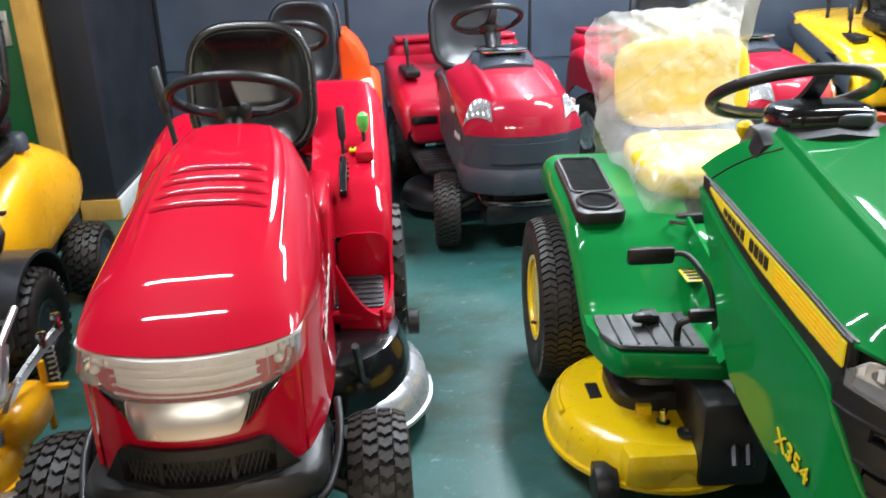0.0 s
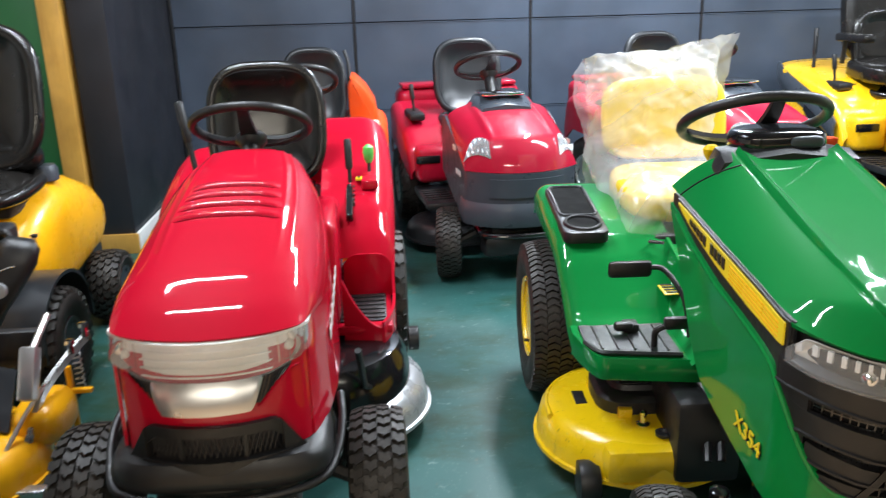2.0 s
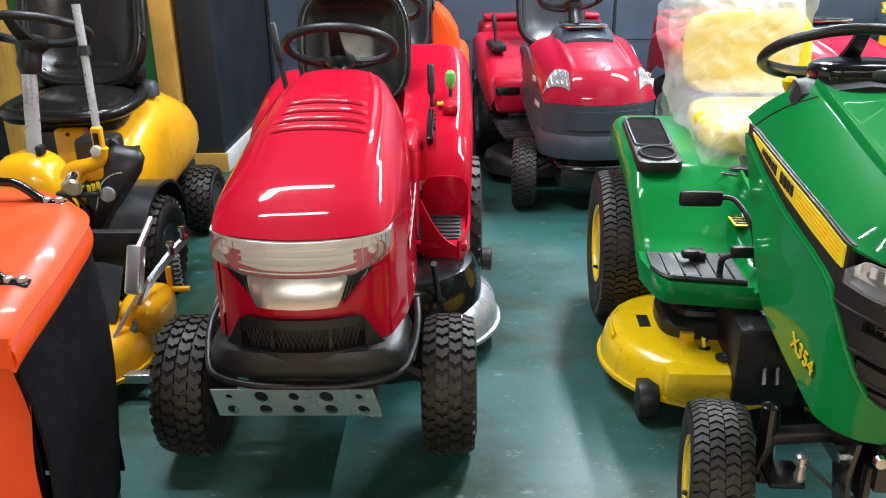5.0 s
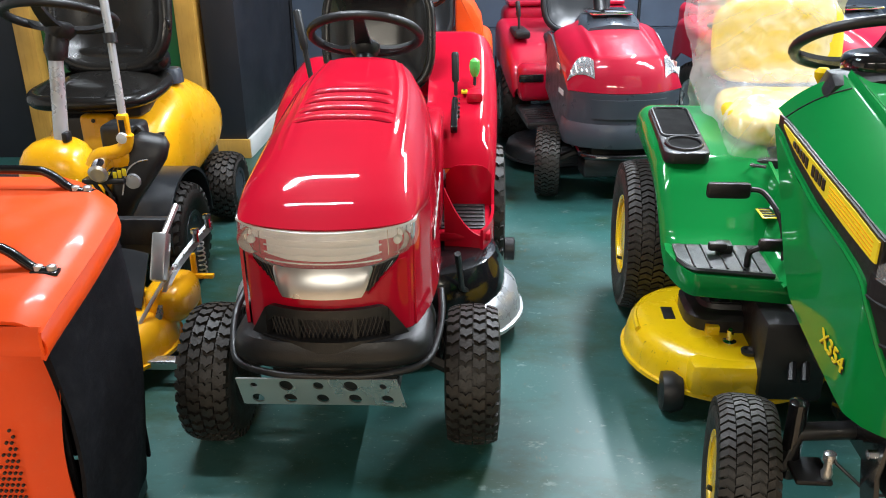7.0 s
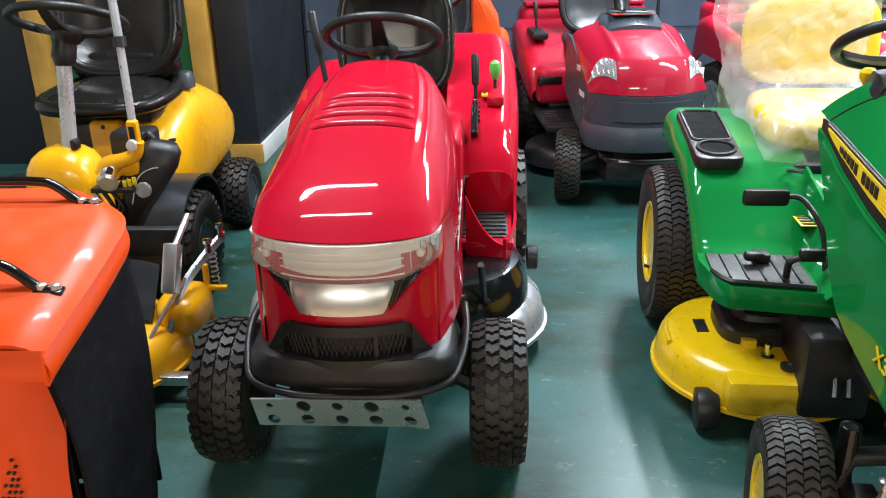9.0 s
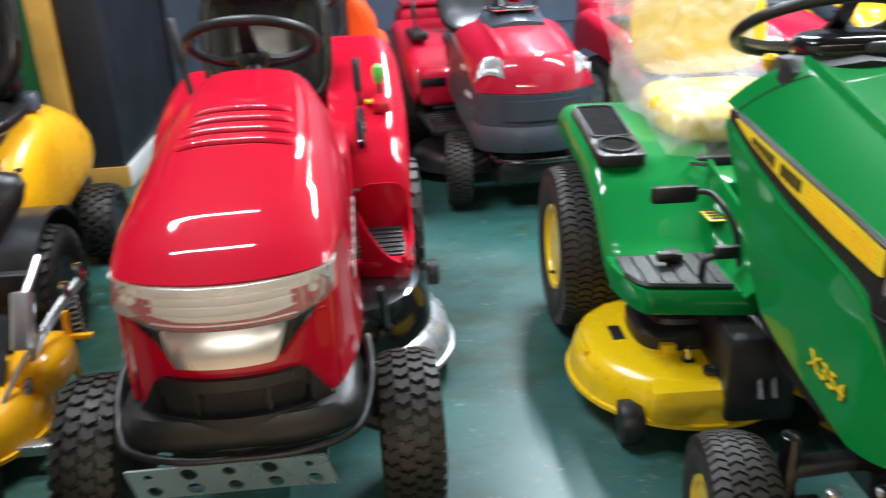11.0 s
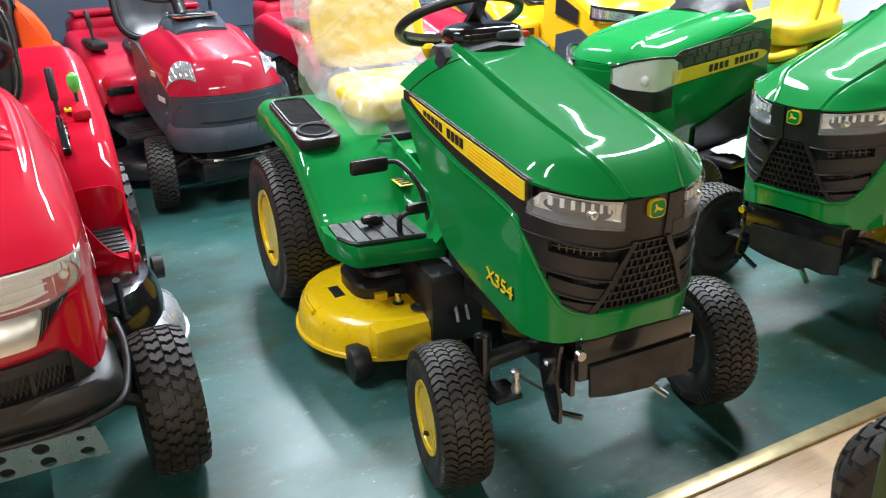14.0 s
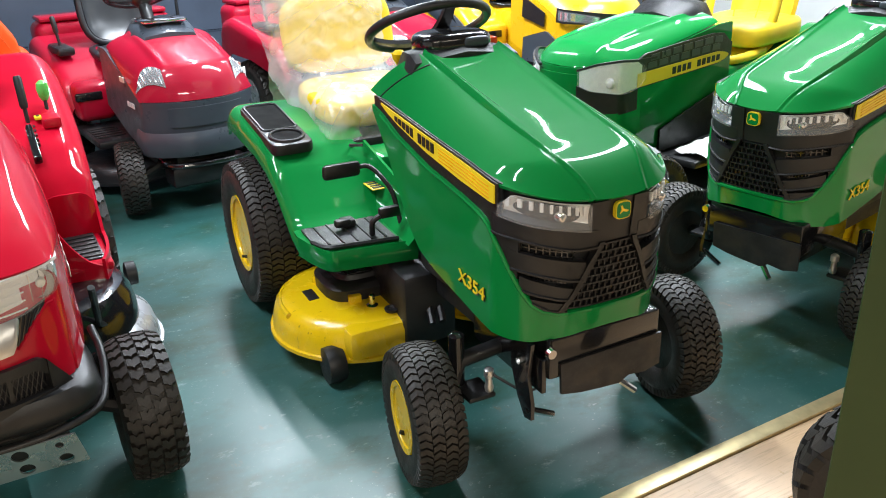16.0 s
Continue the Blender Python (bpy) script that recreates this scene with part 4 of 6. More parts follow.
    for sg in (-1, 1):
        bands = ((0.20, 1.02, tab((0.2, 0.689), (0.55, 0.699), (0.85, 0.704), (1.02, 0.716)), tab((0.2, 0.648), (0.39, 0.645), (0.92, 0.664), (1.02, 0.668))),
                 (0.30, 0.93, tab((0.30, 0.612), (0.39, 0.615), (0.88, 0.632), (0.93, 0.640)), tab((0.30, 0.566), (0.43, 0.568), (0.83, 0.585), (0.93, 0.588))),
                 (0.38, 0.845, tab((0.38, 0.546), (0.51, 0.550), (0.79, 0.567), (0.845, 0.572)), tab((0.38, 0.516), (0.53, 0.519), (0.75, 0.530), (0.845, 0.538))),
                 (0.44, 0.77, tab((0.44, 0.505), (0.77, 0.516)), tab((0.44, 0.485), (0.6, 0.487), (0.77, 0.508))))
        for t0, t1, top, bot in bands:
            part("louvre", patch(C, sg * t0, sg * t1, top, bot, 0.002, 0.022, 18, 3, 0.09, 0.75, True), BLACK, g)
            part("louvre_edge", tube([Vector((C(sg * t, 0.003)[0], C(t, 0.003)[1] + 0.09 * (0.75 - bot(t)) * max(0, min(1, (1.2 - t) / 0.6)), bot(t))) for t in [t0 + (t1 - t0) * k / 12 for k in range(13)]], 0.004, 5), BLACK, g)
        part("outer_post", patch(C, sg * 0.86, sg * 1.03, 0.70, lambda t: edge(t) + 0.004, 0.001, 0.018, 8, 6, 0.09, 0.75, True), BLACK, g)
        for z0, z1, t0, t1 in ((0.618, 0.655, 0.40, 0.88), (0.553, 0.58, 0.46, 0.79), (0.522, 0.528, 0.54, 0.74)):
            for k in range(3):
                z = z0 + (z1 - z0) * (k + 0.5) / 3
                part("lamella", patch(C, sg * t0, sg * t1, lambda t, z=z: z + 0.018 * (t * sg - 0.4), lambda t, z=z: z - 0.0028 + 0.018 * (t * sg - 0.4), -0.010, 0.004, 10, 1, 0.09, 0.75, True), BLACK_GLOSS, g)
            for k in range(9):
                t = t0 + (t1 - t0) * (k + 0.5) / 9
                part("lamella", patch(C, sg * (t - 0.006), sg * (t + 0.006), z1, z0, -0.009, 0.004, 1, 2, 0.09, 0.75, True), BLACK_GLOSS, g)
        # the raised frame down each side of the mesh
        part("grille_edge", surf(lambda u, v, sg=sg: (sg * C(half(0.488 + 0.17 * v) + 0.055 * u, 0.006)[0], C(half(0.488 + 0.17 * v) + 0.055 * u, 0.006)[1] + 0.09 * (0.75 - (0.488 + 0.17 * v)), 0.488 + 0.17 * v), 3, 10, 0.018), BLACK, g)
        part("badge_side", patch(C, sg * 0.12, sg * 0.30, lambda t: 0.758, 0.655, 0.001, 0.016, 4, 4, 0.09, 0.75, True), BLACK, g)
    part("badge_panel", patch(C, -0.13, 0.13, 0.758, 0.655, -0.004, 0.010, 6, 4, 0.09, 0.75, True), BLACK, g)
    for k in range(9):
        z = 0.492 + 0.0195 * k
        w = half(z + 0.004)
        part("mesh_bar", patch(C, -w, w, z + 0.0040, z, 0.000, 0.010, 12, 1, 0.09, 0.75, True), BLACK, g)
        for i in range(-9, 10):
            t = (i + 0.5 * (k % 2)) * 0.062
            if abs(t) < half(z + 0.010) - 0.02 and k < 8:
                part("mesh_bar", patch(C, t - 0.007, t + 0.007, z + 0.0205, z + 0.003, -0.001, 0.008, 1, 1, 0.09, 0.75, True), BLACK, g)

    def round_sq(h, n=24):
        return [(h * math.copysign(abs(math.cos(a)) ** 0.5, math.cos(a)), 0.731 + h * math.copysign(abs(math.sin(a)) ** 0.5, math.sin(a))) for a in [k * math.tau / n for k in range(n)]]
    b = part("badge", plate(round_sq(0.021), -0.2425, -0.231), DECAL, g, "small green and yellow badge")
    part("badge_field", plate(round_sq(0.0185), -0.2440, -0.2410), GREEN, b)
    part("badge_emblem", plate([(-0.012, 0.724), (-0.003, 0.729), (0.007, 0.726), (0.013, 0.729), (0.004, 0.733), (-0.002, 0.735), (-0.006, 0.743), (-0.009, 0.742), (-0.007, 0.733)], -0.2455, -0.2435), DECAL, b)
    # front weight bracket and axle
    part("bumper", plate([(-0.122, 0.342), (0.188, 0.348), (0.188, 0.258), (0.14, 0.246), (0.09, 0.252), (0.06, 0.236), (0.0, 0.240), (-0.06, 0.246), (-0.118, 0.258)], -0.196, -0.188, "y"), DARK_STEEL, T)
    part("bumper_top", box(-0.150, 0.186, -0.187, 0.12, 0.30, 0.412, 0.008), BLACK_GLOSS, T)
    for sg in (-1, 1):
        part("bumper_side", box(min(sg * 0.150, sg * 0.164), max(sg * 0.150, sg * 0.164), -0.178, 0.16, 0.262, 0.355, 0.003), BLACK_GLOSS, T)
    for x in (-0.180,):
        br = part("lift_bracket", plate([(-0.16, 0.395), (-0.06, 0.395), (-0.07, 0.30), (-0.10, 0.225), (-0.135, 0.178), (-0.165, 0.185), (-0.165, 0.23), (-0.145, 0.30)], x - 0.005, x + 0.005, "x"), BLACK_GLOSS, T)
        part("bracket_bolt", lathe([(-0.009, 0.006), (-0.009, 0.011), (0.0, 0.011)], 6, "x", (x - 0.005, -0.115, 0.335)), CHROME, br)
    part("pin", tube([(-0.185, -0.148, 0.21), (-0.11, -0.150, 0.172)], 0.009, 8), CHROME, T)
    part("pin", tube([(0.058, -0.180, 0.245), (0.105, -0.205, 0.205)], 0.009, 8), CHROME, T)
    part("bolt", lathe([(-0.012, 0.012), (0, 0.014), (0.006, 0.008)], 10, "y", (-0.155, -0.195, 0.385)), CHROME, T)
    part("front_axle", join(tube([(-0.38, 0.03, 0.185), (-0.30, 0.03, 0.20), (-0.28, 0.03, 0.285), (-0.12, 0.03, 0.30), (0.12, 0.03, 0.30), (0.28, 0.03, 0.285), (0.30, 0.03, 0.20), (0.38, 0.03, 0.185)], 0.022, 10)), BLACK, T)
    part("tie_rod", tube([(-0.235, -0.045, 0.285), (-0.225, -0.06, 0.27), (-0.165, -0.10, 0.225), (-0.13, -0.10, 0.225)], 0.004, 8), DARK_STEEL, T)
    for sg in (-1, 1):
        part("spindle", tube([(sg * 0.288, 0.03, 0.17), (sg * 0.288, 0.03, 0.362), (sg * 0.288, 0.03, 0.368)], [0.021, 0.021, 0.012], 14), BLACK_GLOSS, T)
        part("track_arm", box(min(sg * 0.222, sg * 0.30), max(sg * 0.222, sg * 0.30), -0.060, 0.03, 0.208, 0.222, 0.005), BLACK, T)
        part("ball_joint", lathe([(0.222, 0.010), (0.236, 0.013), (0.245, 0.009), (0.262, 0.009), (0.266, 0.014), (0.285, 0.013), (0.290, 0.006)], 12, "z", (sg * 0.235, -0.045, 0)), STEEL, T)
        wheel(T, sg * 0.402, 0.0, 0.184, 0.132, 0.088, YELLOW, 54, 8, "zigzag", sg, -8)
        wheel(T, sg * 0.435, 1.25, 0.272, 0.225, 0.135, YELLOW, 70, 10, "zigzag", sg)
    part("chassis", box(-0.13, 0.13, -0.12, 1.5, 0.26, 0.40, 0.01), DARK_STEEL, T)
    part("engine_block", box(-0.17, 0.17, 0.05, 0.5, 0.34, 0.66, 0.03), DARK_STEEL, T)
    # dash cowl
    part("dash", loft([[(x * w, y, z0 + (h - z0) * q) for x, q in ((-1, 0), (-1, 0.75), (-0.8, 0.95), (0, 1), (0.8, 0.95), (1, 0.75), (1, 0))] for y, w, h, z0 in ((0.47, 0.205, 0.985, 0.6), (0.52, 0.20, 1.005, 0.6), (0.60, 0.18, 1.0, 0.6), (0.72, 0.13, 0.96, 0.62))]), BLACK, T, "black moulded dash cowl")
    part("dash_panel", pillow(0, 0.575, 1.000, 0.115, 0.075, 0.036, 0.6, 0.6), BLACK_GLOSS, T, "rounded black instrument hood")
    part("dash_lens", pillow(0.045, 0.515, 1.004, 0.045, 0.020, 0.016, 0.6, 0.6), GREY, T)
    part("knob", lathe([(0.93, 0.008), (0.95, 0.02), (0.965, 0.022), (0.975, 0.012)], 14, "z", (-0.13, 0.66, 0)), YELLOW, T, "yellow pull knob")
    part("knob", box(0.14, 0.175, 0.60, 0.63, 0.965, 0.995, 0.006), ORANGE, T, "small orange switch")
    steering_wheel(T, 0.0, 0.725, 1.025, 0.185, -27, (0, 0.62, 0.94), BLACK)
    # floor pan, steps and mudguards
    for sg in (-1, 1):
        part("mudguard", fender([(0.76, 0.418, 0.465, 0.365), (0.82, 0.445, 0.467, 0.40), (0.88, 0.505, 0.470, 0.455), (0.95, 0.578, 0.474, 0.515), (1.02, 0.628, 0.477, 0.555), (1.12, 0.658, 0.48, 0.585), (1.35, 0.688, 0.48, 0.60), (1.50, 0.690, 0.475, 0.60), (1.58, 0.655, 0.465, 0.56)], 0.12, 0.055, sg, 0.012, 44), GREEN, T)

        def front_line(u):
            """The step's front edge: straight, then round the outer corner."""
            return 0.545 + 0.045 * u + 0.17 * max(0, (u - 0.80) / 0.20) ** 2.4

        def step(u, v, sg=sg):
            yf = front_line(u)
            return (sg * (0.15 + 0.315 * u), yf + (0.80 - yf) * v, 0.412 + 0.008 * v)
        part("step", surf(step, 24, 6, 0.014 if sg < 0 else -0.014), GREEN, T)

        def skirt(u, v, sg=sg):
            return (sg * (0.15 + 0.317 * u), front_line(u) - 0.003 - 0.008 * math.sin(v * 3), 0.350 + 0.066 * v)
        part("step_edge", surf(skirt, 28, 5, 0.012 if sg < 0 else -0.012), GREEN, T)

        def matf(u, v, sg=sg):
            x = 0.20 + 0.245 * u
            yf = front_line((x - 0.15) / 0.315) + 0.022
            yb = 0.80 - 0.02 * abs(2 * u - 1.0)
            return (sg * x, yf + (yb - yf) * v, 0.421 + 0.006 * v)
        fm = part("foot_mat", surf(matf, 14, 5, 0.008 if sg < 0 else -0.008), BLACK, T, "ribbed black rubber foot mat")
        part("mat_edge", tube([matf(k / 14, -0.02) for k in range(15)], 0.008, 6), BLACK, fm)
        part("mat_block", box(min(sg * 0.28, sg * 0.325), max(sg * 0.28, sg * 0.325), 0.715, 0.765, 0.424, 0.452, 0.008), BLACK, fm)
        for k in range(5):
            part("mat_rib", tube([matf(0.12 + 0.18 * k, 0.1), matf(0.12 + 0.18 * k, 0.92)], 0.004, 5), BLACK, fm)
        part("inner_wall", surf(lambda u, v: (sg * (0.13 + 0.06 * (1 - v) ** 2), 0.52 + 0.52 * u, 0.41 + (0.10 + 0.12 * u) * v), 8, 6, 0.01), GREEN, T)
    def tray_outline(x0, x1, y0, y1, r, n=5):
        out = []
        for cx, cy, a0 in ((x1 - r, y1 - r, 0), (x0 + r, y1 - r, 90), (x0 + r, y0 + r, 180), (x1 - r, y0 + r, 270)):
            out += [(cx + r * math.cos(radians(a0 + 90 * k / n)), cy + r * math.sin(radians(a0 + 90 * k / n))) for k in range(n + 1)]
        return out
    holder = part("cup_holder", plate(tray_outline(-0.455, -0.312, 0.975, 1.40, 0.03), 0.655, 0.692, "z", 0.006), BLACK, T, "black moulded tray with a cup well")
    # the wells are flat: their depth is only shade put into the colour
    part("tray_well", plate(tray_outline(-0.440, -0.327, 1.120, 1.385, 0.02), 0.6915, 0.6930, "z"), RECESS_SHADE, holder)
    part("tray_lip", tube([(x, y, 0.694) for x, y in tray_outline(-0.443, -0.324, 1.117, 1.388, 0.022)], 0.005, 6, True), BLACK, holder)
    part("cup_well", lathe([(0.6915, 0.052), (0.6932, 0.052), (0.6932, 0.001)], 32, "z", (-0.384, 1.052, 0)), RECESS_SHADE, holder)
    part("cup_ring", lathe([(0.690, 0.050), (0.699, 0.051), (0.701, 0.055), (0.699, 0.060), (0.690, 0.062)], 32, "z", (-0.384, 1.052, 0), False), BLACK, holder)
    # the tray follows the fall of the mudguard
    for ob in [holder, *holder.children]:
        for q in ob.data.vertices:
            q.co.z -= (1.40 - q.co.y) * 0.115 - 0.010
    ped = part("brake_pedal", box(-0.370, -0.245, 0.735, 0.757, 0.585, 0.634, 0.012), BLACK, T)
    part("pedal_arm", tube(smooth_path([(-0.26, 0.75, 0.612), (-0.21, 0.74, 0.605), (-0.17, 0.68, 0.54), (-0.16, 0.64, 0.44)]), 0.008, 8), BLACK, ped)
    ped = part("drive_pedal", box(-0.245, -0.175, 0.60, 0.625, 0.478, 0.515, 0.010), BLACK, T)
    part("pedal_arm", tube(smooth_path([(-0.24, 0.61, 0.49), (-0.262, 0.62, 0.47), (-0.262, 0.63, 0.425)]), 0.009, 8), BLACK, ped)
    part("drive_pedal", box(-0.355, -0.30, 0.70, 0.73, 0.435, 0.462, 0.010), BLACK, T)
    lab = part("safety_label", box(-0.185, -0.115, 0.80, 0.93, 0.505, 0.508, 0.001, pose(0, 0, 0)), DECAL, T, "yellow and black safety label")
    for k in range(4):
        part("label_line", box(-0.178, -0.122, 0.81 + 0.022 * k, 0.822 + 0.022 * k, 0.5075, 0.510, 0), BLACK, lab)
    part("rear_body", box(-0.14, 0.14, 0.86, 1.62, 0.40, 0.60, 0.03), GREEN, T)
    part("seat_pan", box(-0.17, 0.17, 1.0, 1.4, 0.56, 0.63, 0.02), BLACK, T)
    part("seat_lever", tube([(-0.16, 1.02, 0.60), (-0.19, 0.97, 0.62), (-0.15, 0.95, 0.62)], 0.006, 6), CHROME, T)
    part("seat_cushion", pillow(0, 0, 0, 0.225, 0.22, 0.065, 0.55, 0.5, pose(0, 1.29, 0.705, 4, 0, 0), 0.02), CUSHION, T, "yellow vinyl seat cushion")
    part("backrest", pillow(0, 0, 0, 0.225, 0.150, 0.065, 0.55, 0.5, pose(0, 1.535, 0.915, 76, 0, 0), 0.015), CUSHION, T, "yellow vinyl backrest")
    part("seat_frame", box(-0.15, 0.15, 1.55, 1.60, 0.64, 0.95, 0.02, pose(0, 0, 0)), BLACK, T)
    # cutting deck
    d = part("cutting_deck", join(deck_dome(-0.265, 0.765, 0.30, 0.30, 0.075, 0.195), box(-0.42, -0.20, 0.47, 0.98, 0.08, 0.188, 0.03)), YELLOW, T, "yellow pressed steel cutting deck")
    part("deck_lobe", deck_dome(0.265, 0.765, 0.30, 0.30, 0.075, 0.195), YELLOW, d)
    part("belt_cover", loft([[(-0.27 + 0.13 * f * math.copysign(abs(math.cos(a)) ** 0.6, math.cos(a)), 0.78 + 0.13 * f * math.copysign(abs(math.sin(a)) ** 0.6, math.sin(a)), z) for a in [k * math.tau / 28 for k in range(28)]]
                             for f, z in ((1.0, 0.195), (1.0, 0.235), (0.9, 0.25), (0.7, 0.255), (0.66, 0.27), (0.1, 0.27))]), BLACK, d)
    # black block added to fill the dark gap beside the deck
    part("deck_plate", box(-0.240, -0.06, 0.455, 0.76, 0.09, 0.335, 0.02), BLACK, d)
    part("deck_bolt", lathe([(0.19, 0.02), (0.2, 0.02), (0.205, 0.010), (0.235, 0.010), (0.24, 0.004)], 10, "z", (-0.29, 0.60, 0)), CHROME, d)
    part("deck_bracket", box(-0.40, -0.36, 0.83, 0.86, 0.19, 0.225, 0.004), YELLOW, d)
    part("deck_bracket", box(-0.35, -0.31, 0.635, 0.66, 0.19, 0.225, 0.004), YELLOW, d)
    part("deck_rib", tube(smooth_path([(-0.535, 0.70, 0.176), (-0.530, 0.80, 0.178), (-0.49, 0.90, 0.180), (-0.42, 0.97, 0.180)]), 0.010, 8), YELLOW, d)
    part("deck_port", lathe([(0.198, 0.022), (0.207, 0.024), (0.209, 0.014), (0.203, 0.010)], 16, "z", (-0.25, 0.535, 0)), DARK_STEEL, d)
    part("cover_plate", box(-0.33, -0.24, 0.70, 0.80, 0.268, 0.276, 0.003), BLACK_GLOSS, d)
    part("cover_label", box(-0.315, -0.275, 0.79, 0.835, 0.2705, 0.2725, 0.001), DECAL, d)
    lb = part("deck_label", box(-0.455, -0.42, 0.73, 0.81, 0.196, 0.2005, 0.001), DARK_STEEL, d, "worn dark deck label")
    part("gauge_wheel", lathe([(-0.032, 0.028), (-0.028, 0.056), (0, 0.064), (0.028, 0.056), (0.032, 0.028)], 24, "x", (-0.455, 0.535, 0.065)), BLACK, d)
    part("wheel_bracket", box(-0.42, -0.40, 0.52, 0.58, 0.06, 0.15, 0.004), YELLOW, d)
    for x in (-0.115, -0.08):
        part("lift_link", tube([(x, 0.62, 0.34), (x - 0.05, 0.42, 0.18)], 0.012, 8), BLACK, T)
    return T


red_tractor(pose(-0.250, 1.335, 0, 0, 0, 0))
green_tractor(pose(1.10, 0.905, 0, 0, 0, -2.8), "new green garden tractor with yellow wheels and deck, seat still wrapped")


# ---- compact tractors at the back ----
def compact_tractor(m, name, label, paint, lower, seat_mat, W=0.27, zl=0.56, zlip=0.70, zr=0.82, lamps=True, deck=True, rim=None, low_z=0.30, back=True, dash_mat=None, extra=0.0, rise=0.20):
    """A small ride-on mower: bonnet over a contrasting nose, dash, seat, guards and four wheels."""
    T = thing(name, m, label, "lawn tractor", "ride-on mowers on display")
    rim = rim or SILVER
    C = skin(W, -0.24, 0.13, 2.2, 0.55 + extra)
    nose = patch(C, -2.0, 2.0, tab((0, zl - 0.004), (1.0, zl - 0.002), (1.0 + (0.45 + extra) / (0.55 + extra), zl + rise - 0.008), (2.0, zl + rise - 0.005)), tab((0, low_z), (1.0, low_z), (1.5, low_z + 0.06), (2.0, low_z + 0.16)), 0.004, 0.012, 70, 8, 0.04, zl)
    n = part("nose", nose, lower, T)
    part("nose_band", patch(C, -0.62, 0.62, zl - 0.030, zl - 0.120, 0.010, 0.006, 24, 2, 0.04, zl), lower, n)
    def lip(u, v):
        t = -1.15 + 2.3 * u
        x, y = C(t, 0.006 + 0.020 * math.sin(math.pi * min(1, v * 0.8 + 0.05)) ** 0.7)
        return (x, y, low_z + (zl - 0.145 - low_z) * (1 - v) + 0.02 * max(0, abs(t) - 0.8))
    part("nose_lip", surf(lip, 40, 8, 0.006), lower, n)

    def hood(u, v):
        s = 2 * u - 1
        a = abs(s)
        yf = C(a)[1]
        y = yf + (0.34 + extra - yf) * v
        zt = zl + (zlip - zl) * min(1, v / 0.12) ** 0.5 + (zr - zlip) * (1 - (1 - v) ** 1.6)
        ze = zl + rise * v
        z = ze + (zt - ze) * max(0, 1 - a ** 3.4) ** 0.75
        z += 0.012 * math.exp(-((a - 0.55) / 0.06) ** 2) * min(1, v * 3)
        w = W + 0.008 - 0.010 * v * v
        return (s * w, y, z)
    part("bonnet", surf(hood, 110, 40, 0.008), paint, T, "", 60)
    if lamps:
        for sg in (-1, 1):
            def lampf(u, v, off=0.004, sg=sg):
                s = 0.60 + 0.385 * u
                lo = 0.025 + 0.07 * u
                p = Vector(hood(0.5 + sg * s / 2, lo + (0.012 + 0.17 * math.sin(math.pi * min(1, 0.12 + u * 0.95)) ** 0.8) * v))
                return p + Vector((sg * off * 0.7, -off, off))
            h = part("headlight", surf(lampf, 10, 8, 0.002), LENS, T, "clear almond-shaped headlight")
            part("reflector", surf(lambda u, v: lampf(u, v, 0.0015), 10, 8, 0), CHROME, h)
            for k in range(5):
                part("rib", tube([lampf(0.1 + 0.18 * k, 0.1, 0.003), lampf(0.1 + 0.18 * k, 0.9, 0.003)], 0.003, 5), SILVER, h)
    # dash, column, wheel
    dm = dash_mat or GREY
    part("dash", loft([[(x * w, y, 0.45 + (h - 0.45) * q) for x, q in ((-1, 0), (-1, 0.82), (-0.75, 0.96), (0, 1), (0.75, 0.96), (1, 0.82), (1, 0))] for y, w, h in ((0.16, 0.16, zr + 0.005), (0.26, 0.17, zr + 0.055), (0.40, 0.16, zr + 0.05), (0.50, 0.12, zr - 0.02))]), dm, T, "", 60)
    steering_wheel(T, 0, 0.56, 0.985, 0.172, -27, (0, 0.44, zr))
    # mudguards, body, footrests
    for sg in (-1, 1):
        part("mudguard", fender([(0.70, 0.42, 0.42, 0.36), (0.76, 0.55, 0.43, 0.38), (0.86, 0.63, 0.44, 0.42), (1.05, 0.67, 0.45, 0.48), (1.30, 0.73, 0.45, 0.50), (1.42, 0.70, 0.44, 0.42), (1.46, 0.55, 0.43, 0.38)], 0.14, 0.06, sg), paint, T)
        part("footrest", box(min(sg * 0.14, sg * 0.40), max(sg * 0.14, sg * 0.40), 0.28, 0.74, 0.27, 0.31, 0.012), BLACK, T, "ribbed black footrest")
        part("guard_step", box(min(sg * 0.20, sg * 0.395), max(sg * 0.20, sg * 0.395), 0.62, 0.78, 0.34, 0.545, 0.04, None, 3), paint, T)
        for k in range(5):
            part("footrest_rib", box(min(sg * 0.24, sg * 0.385), max(sg * 0.24, sg * 0.385), 0.36 + 0.05 * k, 0.382 + 0.05 * k, 0.309, 0.317, 0.003), BLACK, T)
        part("pocket", box(min(sg * 0.26, sg * 0.40), max(sg * 0.26, sg * 0.40), 0.625, 0.64, 0.455, 0.50, 0.008, pose(0, -0.012, 0)), BLACK_GLOSS, T)
        part("control_pod", box(min(sg * 0.30, sg * 0.39), max(sg * 0.30, sg * 0.39), 0.86, 1.12, 0.66, 0.705, 0.015), BLACK, T)
        wheel(T, sg * 0.34, 0.0, 0.180, 0.125, 0.075, rim, 44, 7, "zigzag", sg, -12, hub=False)
        wheel(T, sg * 0.36, 1.15, 0.235, 0.18, 0.11, rim, 32, 7, "zigzag", sg, hub=False)
    part("body", box(-0.20, 0.20, 0.46, 1.46, 0.32, 0.62, 0.04), paint, T)
